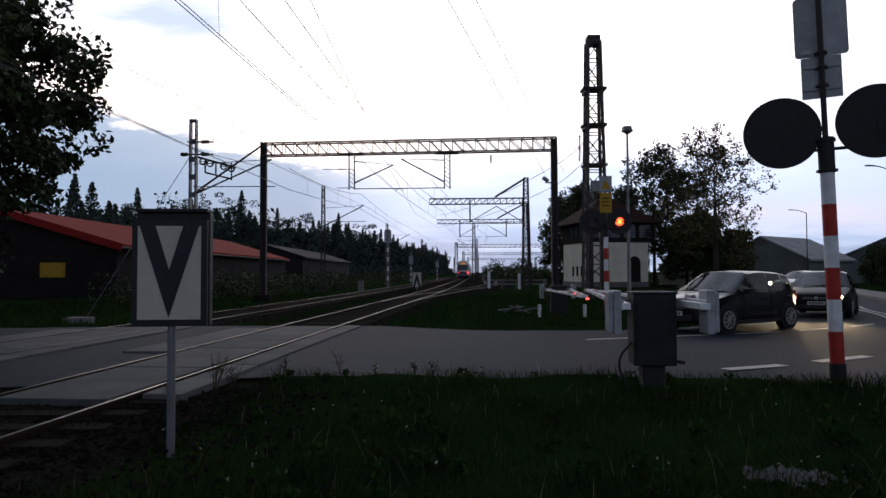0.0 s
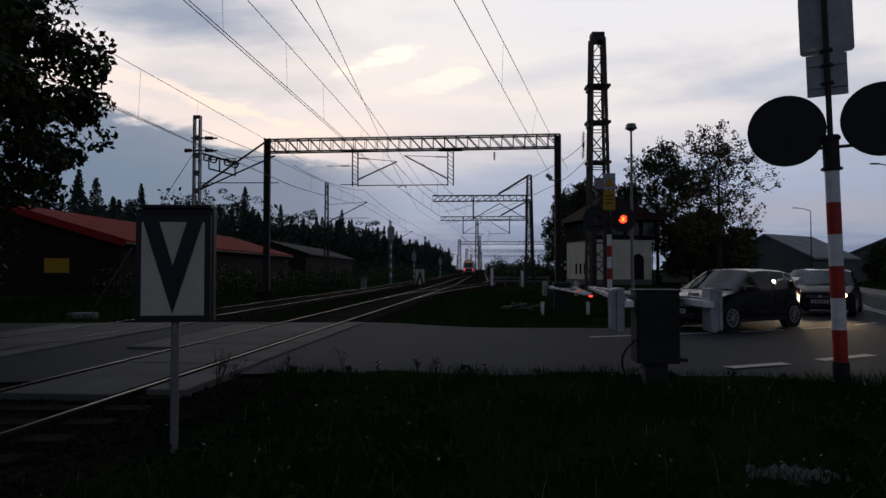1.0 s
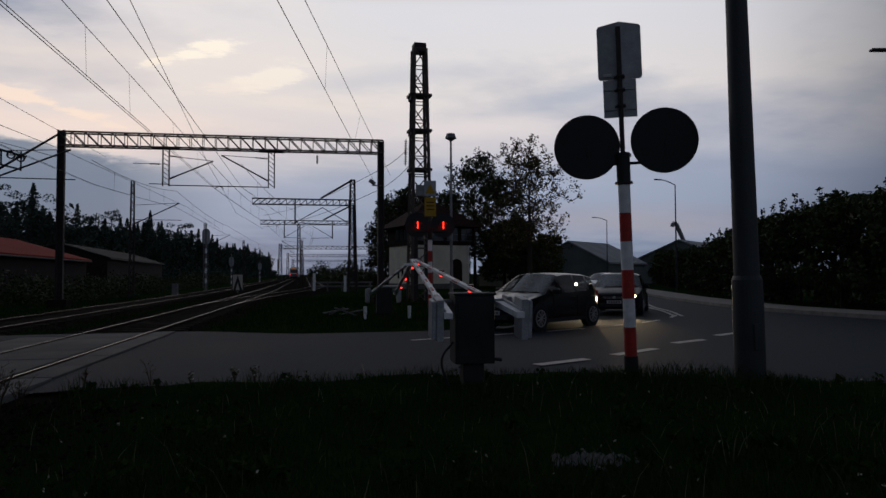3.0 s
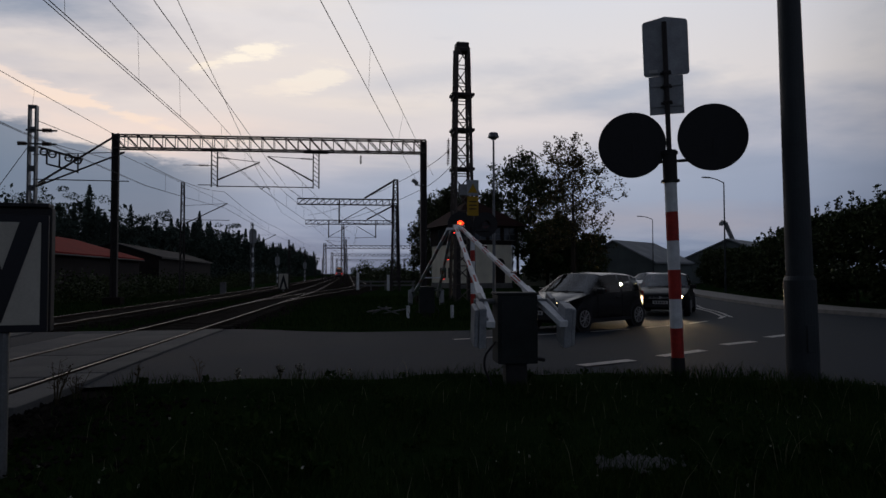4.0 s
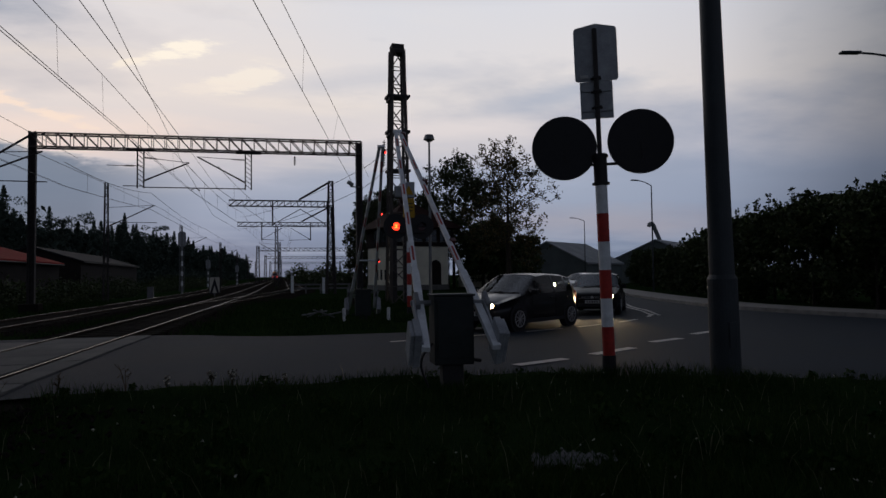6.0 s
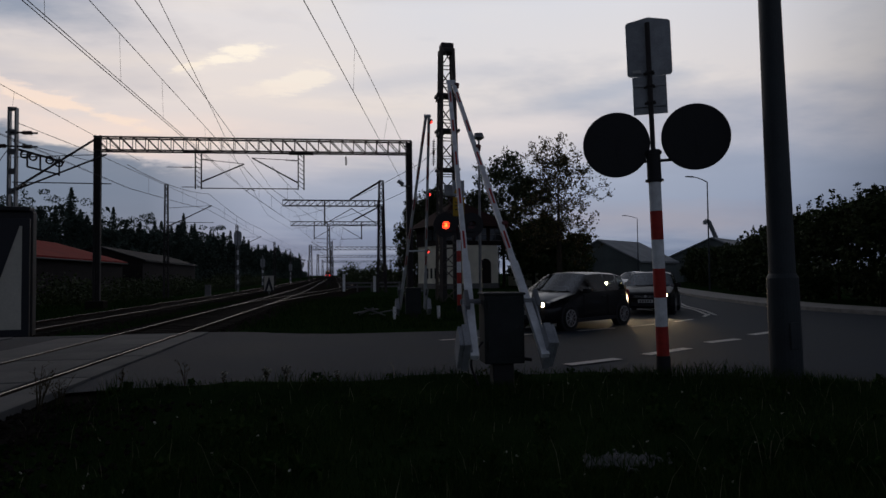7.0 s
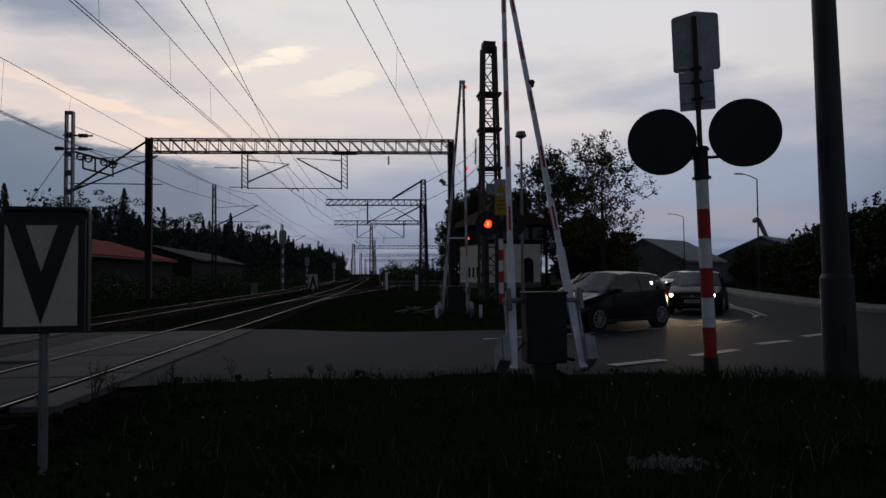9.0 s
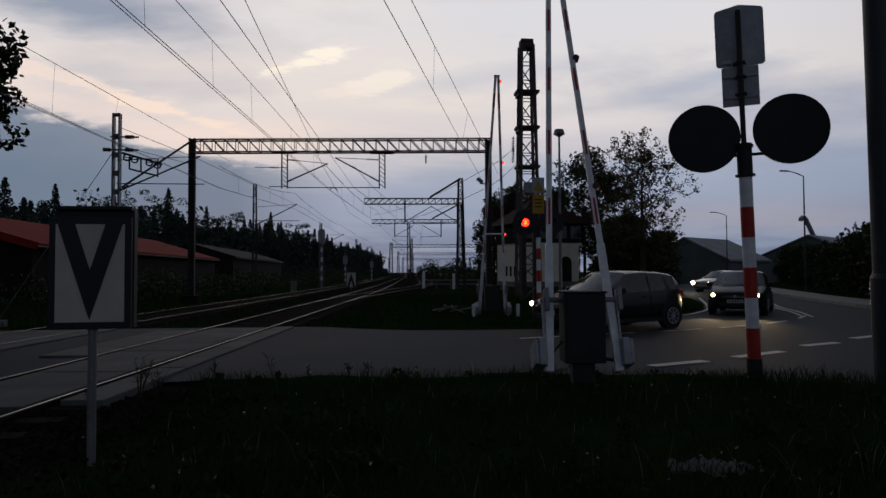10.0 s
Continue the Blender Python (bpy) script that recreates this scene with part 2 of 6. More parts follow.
M = dict(
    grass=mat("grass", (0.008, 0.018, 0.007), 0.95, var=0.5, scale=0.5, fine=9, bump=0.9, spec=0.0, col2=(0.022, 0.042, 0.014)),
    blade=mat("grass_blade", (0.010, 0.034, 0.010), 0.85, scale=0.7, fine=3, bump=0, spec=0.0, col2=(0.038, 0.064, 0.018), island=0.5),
    straw=mat("dry_straw", (0.13, 0.115, 0.07), 0.8, scale=2, fine=5, bump=0, spec=0.1, col2=(0.26, 0.24, 0.16), island=0.5),
    weed=mat("dry_weed", (0.06, 0.05, 0.03), 0.9, scale=3, bump=0, spec=0.1),
    flower=mat("petal", (0.6, 0.58, 0.5), 0.8, bump=0),
    asphalt=mat("asphalt", (0.0145, 0.0225, 0.033), 0.8, var=0.3, scale=0.6, fine=120, bump=0.4, col2=(0.025, 0.036, 0.052), spec=0.15),
    apron=mat("concrete_plate", (0.072, 0.078, 0.085), 0.8, scale=1.2, fine=40, bump=0.4, spec=0.12, col2=(0.15, 0.15, 0.148), per_object=0.3),
    kerb=mat("kerb_concrete", (0.22, 0.21, 0.20), 0.8, scale=2, fine=60, bump=0.3, per_object=0.2),
    line=mat("road_paint", (0.42, 0.42, 0.41), 0.7, scale=5, fine=70, bump=0.2, col2=(0.62, 0.62, 0.6)),
    ballast=mat("ballast", (0.010, 0.009, 0.008), 0.95, scale=3, fine=22, bump=1.0, spec=0.0, col2=(0.032, 0.028, 0.025), island=0.4),
    sleeper=mat("sleeper", (0.020, 0.018, 0.016), 0.95, spec=0.02, scale=3, fine=40, bump=0.5, per_object=0.2),
    rail=mat("rail_rust", (0.026, 0.017, 0.013), 0.92, metal=0.0, spec=0.1, scale=4, fine=50, bump=0.3),
    railtop=mat("rail_polished", (0.20, 0.185, 0.17), 0.35, metal=1.0, scale=2, fine=30, bump=0.05),
    steel=mat("weathered_steel", (0.045, 0.04, 0.042), 0.7, metal=0.3, scale=3, fine=40, bump=0.3),
    lattice=mat("lattice_steel", (0.10, 0.085, 0.08), 0.65, metal=0.3, scale=3, fine=40, bump=0.2),
    galv=mat("galvanised_steel", (0.21, 0.22, 0.235), 0.5, metal=0.5, scale=3, fine=60, bump=0.1),
    concrete=mat("concrete_mast", (0.13, 0.13, 0.13), 0.85, scale=2, fine=40, bump=0.3),
    wire=mat("wire", (0.05, 0.05, 0.055), 0.6, metal=0.5, bump=0),
    insul=mat("insulator", (0.05, 0.03, 0.025), 0.3, bump=0),
    white=mat("white_paint", (0.78, 0.81, 0.85), 0.5, var=0.15, scale=6, fine=40, bump=0.1),
    red=mat("red_paint", (0.42, 0.030, 0.022), 0.5, var=0.3, scale=6, fine=40, bump=0.1),
    black=mat("black_paint", (0.012, 0.013, 0.017), 0.6, scale=5, fine=50, bump=0.1),
    navy=mat("dark_sign_paint", (0.010, 0.012, 0.020), 0.5, scale=5, fine=50, bump=0.05),
    signface=mat("sign_white", (0.52, 0.50, 0.44), 0.6, var=0.12, scale=4, fine=60, bump=0.05),
    signback=mat("sign_back", (0.30, 0.32, 0.35), 0.5, metal=0.3, scale=5, fine=50, bump=0.05),
    yellow=mat("yellow_sign", (0.42, 0.25, 0.015), 0.7, scale=5, bump=0.05),
    box=mat("grey_box_paint", (0.012, 0.016, 0.018), 0.65, scale=4, fine=50, bump=0.1, spec=0.25, col2=(0.026, 0.033, 0.036)),
    counter=mat("counterweight_paint", (0.24, 0.26, 0.29), 0.5, scale=5, fine=40, bump=0.1, col2=(0.42, 0.44, 0.48)),
    carpaint=mat("car_paint_dark", (0.010, 0.010, 0.012), 0.35, var=0.1, bump=0, spec=0.4, coat=0.35),
    carblack=mat("car_paint_black", (0.007, 0.007, 0.009), 0.4, var=0.1, bump=0, spec=0.2, coat=0.15),
    carsilver=mat("car_paint_silver", (0.28, 0.29, 0.31), 0.3, metal=0.6, var=0.1, bump=0, coat=1.0),
    glass=mat("car_glass", (0.012, 0.014, 0.016), 0.05, bump=0, spec=0.6, var=0.05),
    rubber=mat("tyre_rubber", (0.012, 0.012, 0.012), 0.85, scale=10, bump=0.2),
    rim=mat("alloy", (0.42, 0.42, 0.43), 0.4, metal=0.2, bump=0),
    plate=mat("plate_white", (0.5, 0.5, 0.5), 0.5, bump=0),
    lamp_on=mat("headlamp_glow", (0.8, 0.8, 0.7), 0.3, bump=0, glow=((1.0, 0.70, 0.34), 16.0)),
    glare=mat("glare_lamp", (0.8, 0.8, 0.7), 0.3, bump=0, glow=((1.0, 0.86, 0.50), 160.0)),
    indic=mat("indicator_glow", (0.8, 0.6, 0.3), 0.3, bump=0, glow=((1.0, 0.70, 0.28), 1.3)),
    casing=mat("dark_red_casing", (0.10, 0.02, 0.02), 0.4, bump=0),
    unlit=mat("unlit_red_glass", (0.06, 0.008, 0.008), 0.15, bump=0),
    core=mat("red_signal_core", (0.5, 0.1, 0.02), 0.3, bump=0, glow=((1.0, 0.15, 0.02), 4.5)),
    tail=mat("tail_glow", (0.5, 0.02, 0.02), 0.3, bump=0, glow=((1.0, 0.04, 0.03), 4.0)),
    redlamp=mat("red_signal_glow", (0.5, 0.02, 0.02), 0.3, bump=0, glow=((1.0, 0.035, 0.012), 4.0)),
    dest=mat("destination_glow", (0.5, 0.2, 0.02), 0.3, bump=0, glow=((1.0, 0.35, 0.03), 0.28)),
    bark=mat("bark", (0.035, 0.028, 0.022), 0.95, scale=3, fine=25, bump=0.9, stretch=(4, 4, 1)),
    leaf=mat("leaf", (0.016, 0.030, 0.010), 0.7, scale=0.5, fine=2, bump=0, spec=0.2, col2=(0.055, 0.075, 0.025), island=0.5),
    leaf_airy=mat("leaf_airy", (0.022, 0.036, 0.016), 0.7, scale=0.5, fine=2, bump=0, spec=0.2, col2=(0.075, 0.09, 0.04), island=0.5),
    leaf2=mat("leaf_autumn", (0.035, 0.035, 0.014), 0.7, scale=0.5, fine=2, bump=0, spec=0.2, col2=(0.11, 0.085, 0.03), island=0.5),
    needle=mat("needle", (0.034, 0.052, 0.046), 0.85, scale=0.2, fine=1, bump=0, spec=0.1, col2=(0.085, 0.115, 0.095), island=0.5),
    roofred=mat("red_roof_sheet", (0.22, 0.018, 0.017), 0.9, scale=0.6, fine=12, bump=0.1, spec=0.05, col2=(0.32, 0.030, 0.026)),
    rooftile=mat("roof_tile", (0.040, 0.020, 0.018), 0.9, spec=0.1, scale=1, fine=14, bump=0.5),
    roofdark=mat("dark_roof_felt", (0.03, 0.032, 0.036), 0.9, scale=0.5, fine=8, bump=0.1, spec=0.1),
    roofgrey=mat("grey_roof_sheet", (0.26, 0.285, 0.31), 0.75, scale=0.5, fine=8, bump=0.1),
    plaster=mat("pale_plaster", (0.70, 0.67, 0.56), 0.85, var=0.15, scale=0.8, fine=20, bump=0.3),
    wallgrey=mat("grey_wall", (0.12, 0.145, 0.15), 0.85, scale=0.5, fine=8, bump=0.2),
    walldark=mat("dark_timber_wall", (0.022, 0.018, 0.018), 0.9, spec=0.1, scale=1, fine=15, bump=0.4),
    pane=mat("window_pane", (0.03, 0.035, 0.04), 0.1, bump=0, spec=0.6),
    trainwhite=mat("train_white", (0.55, 0.56, 0.60), 0.35, var=0.08, bump=0),
    traindark=mat("train_blue", (0.02, 0.03, 0.06), 0.35, bump=0),
    poleg=mat("lamp_pole_paint", (0.034, 0.042, 0.050), 0.55, metal=0.2, scale=2, fine=40, bump=0.1),
    stone=mat("pale_stone", (0.17, 0.17, 0.18), 0.9, scale=4, fine=40, bump=0.6),
)

# ---- mesh helpers ----


def obj(name, bm, material, parent=None, smooth=False):
    me = bpy.data.meshes.new(name)
    bm.to_mesh(me)
    bm.free()
    me.materials.append(M[material] if isinstance(material, str) else material)
    if smooth:
        for p in me.polygons:
            p.use_smooth = True
    o = new(name, me)
    o.parent = parent
    return o


def part(name, bm, material, parent, label="", smooth=False):
    o = obj(name, bm, material, parent, smooth)
    return tagged(o, label) if label else o


def empty(name, m, label, category, group="", kind=""):
    e = new(name)
    e.empty_display_size = 0.2
    e.matrix_basis = m
    return tagged(e, label, category, group, kind)


def bm_box(*boxes, bev=0.0):
    """boxes: (cx, cy, cz, sx, sy, sz) or with a matrix last."""
    bm = bmesh.new()
    for b in boxes:
        m = b[6] if len(b) > 6 else Matrix()
        bmesh.ops.create_cube(bm, size=1, matrix=m @ Matrix.Translation(b[:3]) @ Matrix.Diagonal((*b[3:6], 1)))
    if bev:
        bmesh.ops.bevel(bm, geom=bm.edges[:], offset=bev, segments=2, affect="EDGES", profile=0.5)
    return bm


def rod(bm, a, b, r, r2=None, n=8):
    a, b = Vector(a), Vector(b)
    d = b - a
    m = Matrix.Translation((a + b) / 2) @ d.to_track_quat("Z", "Y").to_matrix().to_4x4()
    bmesh.ops.create_cone(bm, cap_ends=True, segments=n, radius1=r, radius2=r if r2 is None else r2, depth=d.length, matrix=m)


def bm_rods(*rods, n=8):
    bm = bmesh.new()
    for q in rods:
        rod(bm, *q, n=n)
    return bm


def bar(bm, a, b, w, h=None):
    """A flat steel section from a to b."""
    a, b = Vector(a), Vector(b)
    d = b - a
    m = Matrix.Translation((a + b) / 2) @ d.to_track_quat("Z", "Y").to_matrix().to_4x4()
    bmesh.ops.create_cube(bm, size=1, matrix=m @ Matrix.Diagonal((w, h or w, d.length, 1)))


def bm_bars(bars):
    bm = bmesh.new()
    for q in bars:
        bar(bm, *q)
    return bm


def bm_prism(poly, depth, axis="y"):
    """A polygon in xz, pushed along y by depth, centred."""
    bm = bmesh.new()
    f = bm.faces.new([bm.verts.new((x, -depth / 2, z)) for x, z in poly])
    r = bmesh.ops.extrude_face_region(bm, geom=[f])
    for v in r["geom"]:
        if isinstance(v, bmesh.types.BMVert):
            v.co.y += depth
    bmesh.ops.recalc_face_normals(bm, faces=bm.faces[:])
    return bm


def quads(name, verts, faces, material, parent=None):
    me = bpy.data.meshes.new(name)
    me.from_pydata([tuple(v) for v in verts], [], faces)
    me.materials.append(M[material])
    o = new(name, me)
    o.parent = parent
    return o


def strip(pts, width, z=None):
    """Left and right edge points of a ribbon along pts."""
    L, Rr = [], []
    for i, p in enumerate(pts):
        a, b = pts[max(0, i - 1)], pts[min(len(pts) - 1, i + 1)]
        d = (Vector(b) - Vector(a))
        n = Vector((d.y, -d.x, 0)).normalized()
        L.append(Vector(p) - n * width / 2)
        Rr.append(Vector(p) + n * width / 2)
    return L, Rr


# ---- plan ----
RAIL_Z = 0.15


def cx(y):
    """Middle of the first track: straight, then bending gently away to the left."""
    return -4.27 + 0.09 * (y - 7) if y < 40 else -1.30 + 0.09 * (y - 40) - (0.031 * (y - 40) if y > 70 else 0.031 * (y - 40) ** 2 / 60 + 0.0) - (0.0 if y <= 70 else -0.465)


def road_z(x):
    s = min(1, max(0, (1.5 - x) / 3.5))
    return 0.115 * s * s * (3 - 2 * s)


ROAD_NEAR = [(-60, 5.5), (-14, 8.0), (-8, 8.3), (-5.6, 8.4), (-2.2, 9.2), (2.2, 9.9), (4.2, 9.5), (6.2, 8.6), (8.5, 7.2), (11, 5.0), (14, 1.0), (16, -6.0), (17, -30)]
ROAD_FAR = [(-60, 15.5), (-14, 17.6), (-8, 17.9), (-5.6, 18.0), (-2.2, 17.9), (2.2, 17.6), (4.4, 17.5), (7.0, 18.6), (10.3, 22.1), (12.7, 25.2), (15.2, 30), (18.2, 38), (24, 55), (34, 80)]
KERB = [(40, 76), (31.5, 56), (25.2, 41), (22.3, 34), (20.2, 28), (19.0, 24), (18.6, 20), (19.2, 14), (20.8, 6), (23, -4), (25, -30)]


def edge_y(line, x):
    for (x0, y0), (x1, y1) in zip(line, line[1:]):
        if x0 <= x <= x1:
            return y0 + (y1 - y0) * (x - x0) / (x1 - x0)
    return line[0][1] if x < line[0][0] else line[-1][1]


def kerb_x(y):
    for (x0, y0), (x1, y1) in zip(KERB, KERB[1:]):
        if y1 <= y <= y0:
            return x0 + (x1 - x0) * (y0 - y) / (y0 - y1)
    return KERB[0][0] if y > KERB[0][1] else KERB[-1][0]


def on_road(x, y, margin=0.0):
    if x < 4.4:
        return edge_y(ROAD_NEAR, x) - margin < y < edge_y(ROAD_FAR, x) + margin
    return edge_y(ROAD_NEAR, x) - margin < y < edge_y(ROAD_FAR, x) + margin and x < kerb_x(y) + margin


def ground_z(x, y):
    n = noise.noise(Vector((x * 0.35, y * 0.35, 0))) * 0.05 + noise.noise(Vector((x * 1.3, y * 1.3, 3))) * 0.025
    z = 0.0 + n
    if on_road(x, y, -0.45):
        z = -0.16
    elif on_road(x, y, 0.9):
        z = road_z(x) + (0.02 if not on_road(x, y, 0.0) else -0.05)
    far = math.hypot(x, y)
    if far > 40:
        z -= 0.1
    for off in (0, -4.3):
        d = abs(x - cx(y) - off)
        if d < 1.9:
            z = min(z, -0.04)
    return z


# ---- ground, road, kerbs ----
def axis(lo, hi, fine_lo, fine_hi, step):
    v = list(np.arange(fine_lo, fine_hi, step))
    s, x = step, fine_hi
    while x < hi:
        v.append(x)
        s *= 1.22
        x += s
    v.append(hi)
    s, x, pre = step, fine_lo, []
    while x > lo:
        s *= 1.22
        x -= s
        pre.append(max(x, lo))
    return pre[::-1] + v


GX, GY = axis(-1500, 1500, -14, 26, 0.4), axis(-300, 2500, -3, 45, 0.4)
gv = [(x, y, ground_z(x, y)) for y in GY for x in GX]
nx = len(GX)
gf = [(j * nx + i, j * nx + i + 1, (j + 1) * nx + i + 1, (j + 1) * nx + i) for j in range(len(GY) - 1) for i in range(nx - 1)]
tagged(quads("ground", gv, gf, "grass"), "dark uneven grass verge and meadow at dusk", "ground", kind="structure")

RX = sorted(set([round(v, 2) for v in np.arange(-60, 17.01, 0.5)]))
rv, rf = [], []
for x in RX:
    y0, y1 = edge_y(ROAD_NEAR, x), edge_y(ROAD_FAR, x)
    for k in range(13):
        y = y0 + (y1 - y0) * k / 12
        rv.append((min(x, kerb_x(y) - 0.02), y, road_z(x) + (0.02 * math.sin(math.pi * k / 12) if x > 0 else 0) - (0.02 if k in (0, 12) else 0)))
for i in range(len(RX) - 1):
    for k in range(12):
        a = i * 13 + k
        rf.append((a, a + 13, a + 14, a + 1))
# the main road that bends away behind the waiting cars
n0 = len(rv)
ys = list(np.arange(-30, 76, 2.0))
for y in ys:
    xr = kerb_x(y)
    xl = max(17.0, xr - 7.5) if y < 36 else xr - 7.3
    xl = min(xl, xr - 0.3)
    rv += [(xl, y, 0.0), ((xl + xr) / 2, y, 0.015), (xr, y, 0.0)]
for i in range(len(ys) - 1):
    a = n0 + 3 * i
    rf += [(a, a + 1, a + 4, a + 3), (a + 1, a + 2, a + 5, a + 4)]
tagged(quads("road", rv, rf, "asphalt"), "worn dark grey asphalt road crossing the railway", "road", kind="structure")


def ribbon(name, pts, width, thick, material, label, category, kind="structure"):
    L, Rr = strip(pts, width)
    n = len(pts)
    v = L + Rr + [p - Vector((0, 0, thick)) for p in L] + [p - Vector((0, 0, thick)) for p in Rr]
    f = []
    for i in range(n - 1):
        f += [(i, n + i, n + i + 1, i + 1), (i, i + 1, 2 * n + i + 1, 2 * n + i), (n + i, 3 * n + i, 3 * n + i + 1, n + i + 1)]
    f += [(0, 2 * n, 3 * n, n), (n - 1, 2 * n - 1, 4 * n - 1, 3 * n - 1)]
    return tagged(quads(name, v, f, material), label, category, kind=kind)


def smooth_line(pts, step=1.0):
    out = []
    P = [Vector((*p, 0)) if len(p) == 2 else Vector(p) for p in pts]
    for i in range(len(P) - 1):
        a, b, c, d = P[max(0, i - 1)], P[i], P[i + 1], P[min(len(P) - 1, i + 2)]
        k = max(2, int((c - b).length / step))
        for j in range(k):
            t = j / k
            out.append(0.5 * ((2 * b) + (c - a) * t + (2 * a - 5 * b + 4 * c - d) * t * t + (3 * b - 3 * c + d - a) * t ** 3))
    return out + [P[-1]]


pave = ribbon("pavement", [p + Vector((1.25, 0, 0.13)) for p in smooth_line(KERB[:9], 1.0)], 2.0, 0.3, "kerb", "pale concrete pavement along the bend", "pavement")
kerbset = empty("kerb", Matrix(), "pale concrete kerb stones along the bend", "kerb", kind="structure")
kline = smooth_line(KERB[1:9], 1.0)
kme = None
for a, b in zip(kline, kline[1:]):
    if kme is None:
        bm = bm_box((0, 0, 0, 0.18, 0.985, 0.30), bev=0.015)
        k0 = obj("kerb_stone", bm, "kerb", kerbset)
        kme = k0.data
        o = k0
    else:
        o = new("kerb_stone", kme)
        o.parent = kerbset
    d = b - a
    o.matrix_basis = Matrix.Translation((a + b) / 2 + Vector((0.09, 0, 0.0))) @ Matrix.Rotation(math.atan2(-d.x, d.y), 4, "Z") @ Matrix.Diagonal((1, d.length, 1, 1))


def dash(a, b, w=0.12):
    a, b = Vector((*a, road_z(a[0]) + 0.024)), Vector((*b, road_z(b[0]) + 0.024))
    n = Vector((b.y - a.y, a.x - b.x, 0)).normalized() * w / 2
    v = []
    k = 6
    for i in range(k + 1):
        p = a.lerp(b, i / k)
        p.z = road_z(p.x) + 0.026
        v += [p - n, p + n]
    o = quads("road_marking", v, [(2 * i, 2 * i + 1, 2 * i + 3, 2 * i + 2) for i in range(k)], "line")
    return tagged(o, "worn white painted road line on asphalt", "road marking", "road lines", "structure")


for a, b in [((4.29, 10.19), (5.4, 10.64)), ((6.13, 11.02), (7.4, 11.7)), ((8.36, 12.5), (9.4, 12.95)), ((10.3, 13.7), (11.3, 14.2)),
             ((12.2, 14.9), (13.1, 15.6))]:
    dash(a, b, 0.22)
for a, b in [((3.2, 14.75), (6.2, 15.7)), ((7.0, 15.95), (8.3, 16.5)), ((8.9, 16.75), (10.1, 17.4)), ((10.9, 17.9), (12.0, 18.7)), ((13.0, 19.6), (14.0, 20.8))]:
    dash(a, b, 0.13)
for off in (0.0, 0.28):
    pts = smooth_line([(13.5 + off, 20.1), (14.9 + off, 23), (16.0 + off, 25.8), (18.6 + off, 31), (21.5 + off, 38)], 1)
    ribbon("road_line", [p + Vector((0, 0, 0.03)) for p in pts], 0.12, 0.004, "line", "double white centre line on the bend", "road marking")
ribbon("road_line", [p + Vector((0, 0, 0.03)) for p in smooth_line([(9.4, 21.0), (10.7, 22.1), (12.6, 24.6), (14.6, 28.6), (17.5, 35)], 1)], 0.12, 0.004, "line", "white edge line along the grass", "road marking")


# ---- tracks ----
def track_pts(off, y0, y1, step, z=0.0):
    return [Vector((cx(y) + (off(y) if callable(off) else off), y, z)) for y in np.arange(y0, y1 + 0.01, step)]


def rail_profile(pts, name, parent):
    """Foot, web and rusty head in one mesh; the polished running top is a part of its own."""
    sec = [(-0.07, -0.15), (0.07, -0.15), (0.07, -0.135), (0.012, -0.115), (0.012, -0.045), (0.036, -0.035), (0.036, -0.004), (-0.036, -0.004), (-0.036, -0.035), (-0.012, -0.045), (-0.012, -0.115), (-0.07, -0.135)]
    L, Rr = strip(pts, 1.0)
    v, f, m = [], [], len(sec)
    for l, r in zip(L, Rr):
        c, n = (l + r) / 2, (r - l)
        v += [c + n * a + Vector((0, 0, b)) for a, b in sec]
    for i in range(len(pts) - 1):
        f += [(i * m + k, i * m + (k + 1) % m, (i + 1) * m + (k + 1) % m, (i + 1) * m + k) for k in range(m)]
    r = quads(name, v, f, "rail", parent)
    v2, n = [], len(pts)
    for l, q in zip(L, Rr):
        c, d = (l + q) / 2, q - l
        v2 += [c - d * 0.014, c + d * 0.014]
    tagged(quads("running_surface", v2, [(2 * i, 2 * i + 1, 2 * i + 3, 2 * i + 2) for i in range(n - 1)], "railtop", r), "polished steel running surface")
    return r


def bed(off, y0, y1, parent):
    v, f = [], []
    prof = [(-2.3, -0.10), (-1.6, 0.03), (-1.0, 0.06), (1.0, 0.06), (1.6, 0.03), (2.3, -0.10)]
    rng = random.Random(4)
    P = track_pts(off, y0, y1, 1.0)
    for p in P:
        v += [(p.x + a, p.y, b + rng.uniform(-0.015, 0.015)) for a, b in prof]
    m = len(prof)
    for i in range(len(P) - 1):
        f += [(i * m + k, i * m + k + 1, (i + 1) * m + k + 1, (i + 1) * m + k) for k in range(m - 1)]
    tagged(quads("ballast_bed", v, f, "ballast", parent), "dark weedy stone ballast")


def railway(name, off, y0, y1, label, sleepers=True):
    e = empty(name, Matrix(), label, "railway track", "railway tracks", "structure")
    bed(off, y0, y1, e)
    for s in (-0.7525, 0.7525):
        near = [Vector((cx(y) + (off(y) if callable(off) else off) + s, y, RAIL_Z)) for y in np.arange(y0, y1 + 0.1, 1.5)]
        rail_profile(near, "rail", e)
    if sleepers:
        sm = None
        for y in np.arange(max(y0, 2.0), min(y1, 62), 0.62):
            if 7.6 < y < 18.3:
                continue
            if sm is None:
                o = obj("sleeper", bm_box((0, 0, 0, 2.5, 0.24, 0.12), bev=0.01), "sleeper", e)
                sm = o.data
            else:
                o = new("sleeper", sm)
                o.parent = e
            o.location = (cx(y) + (off(y) if callable(off) else off), y, 0.025)
    return e


def diverge(y):
    s = min(1, max(0, (y - 30) / 50))
    return 4.6 * s * s * (3 - 2 * s)


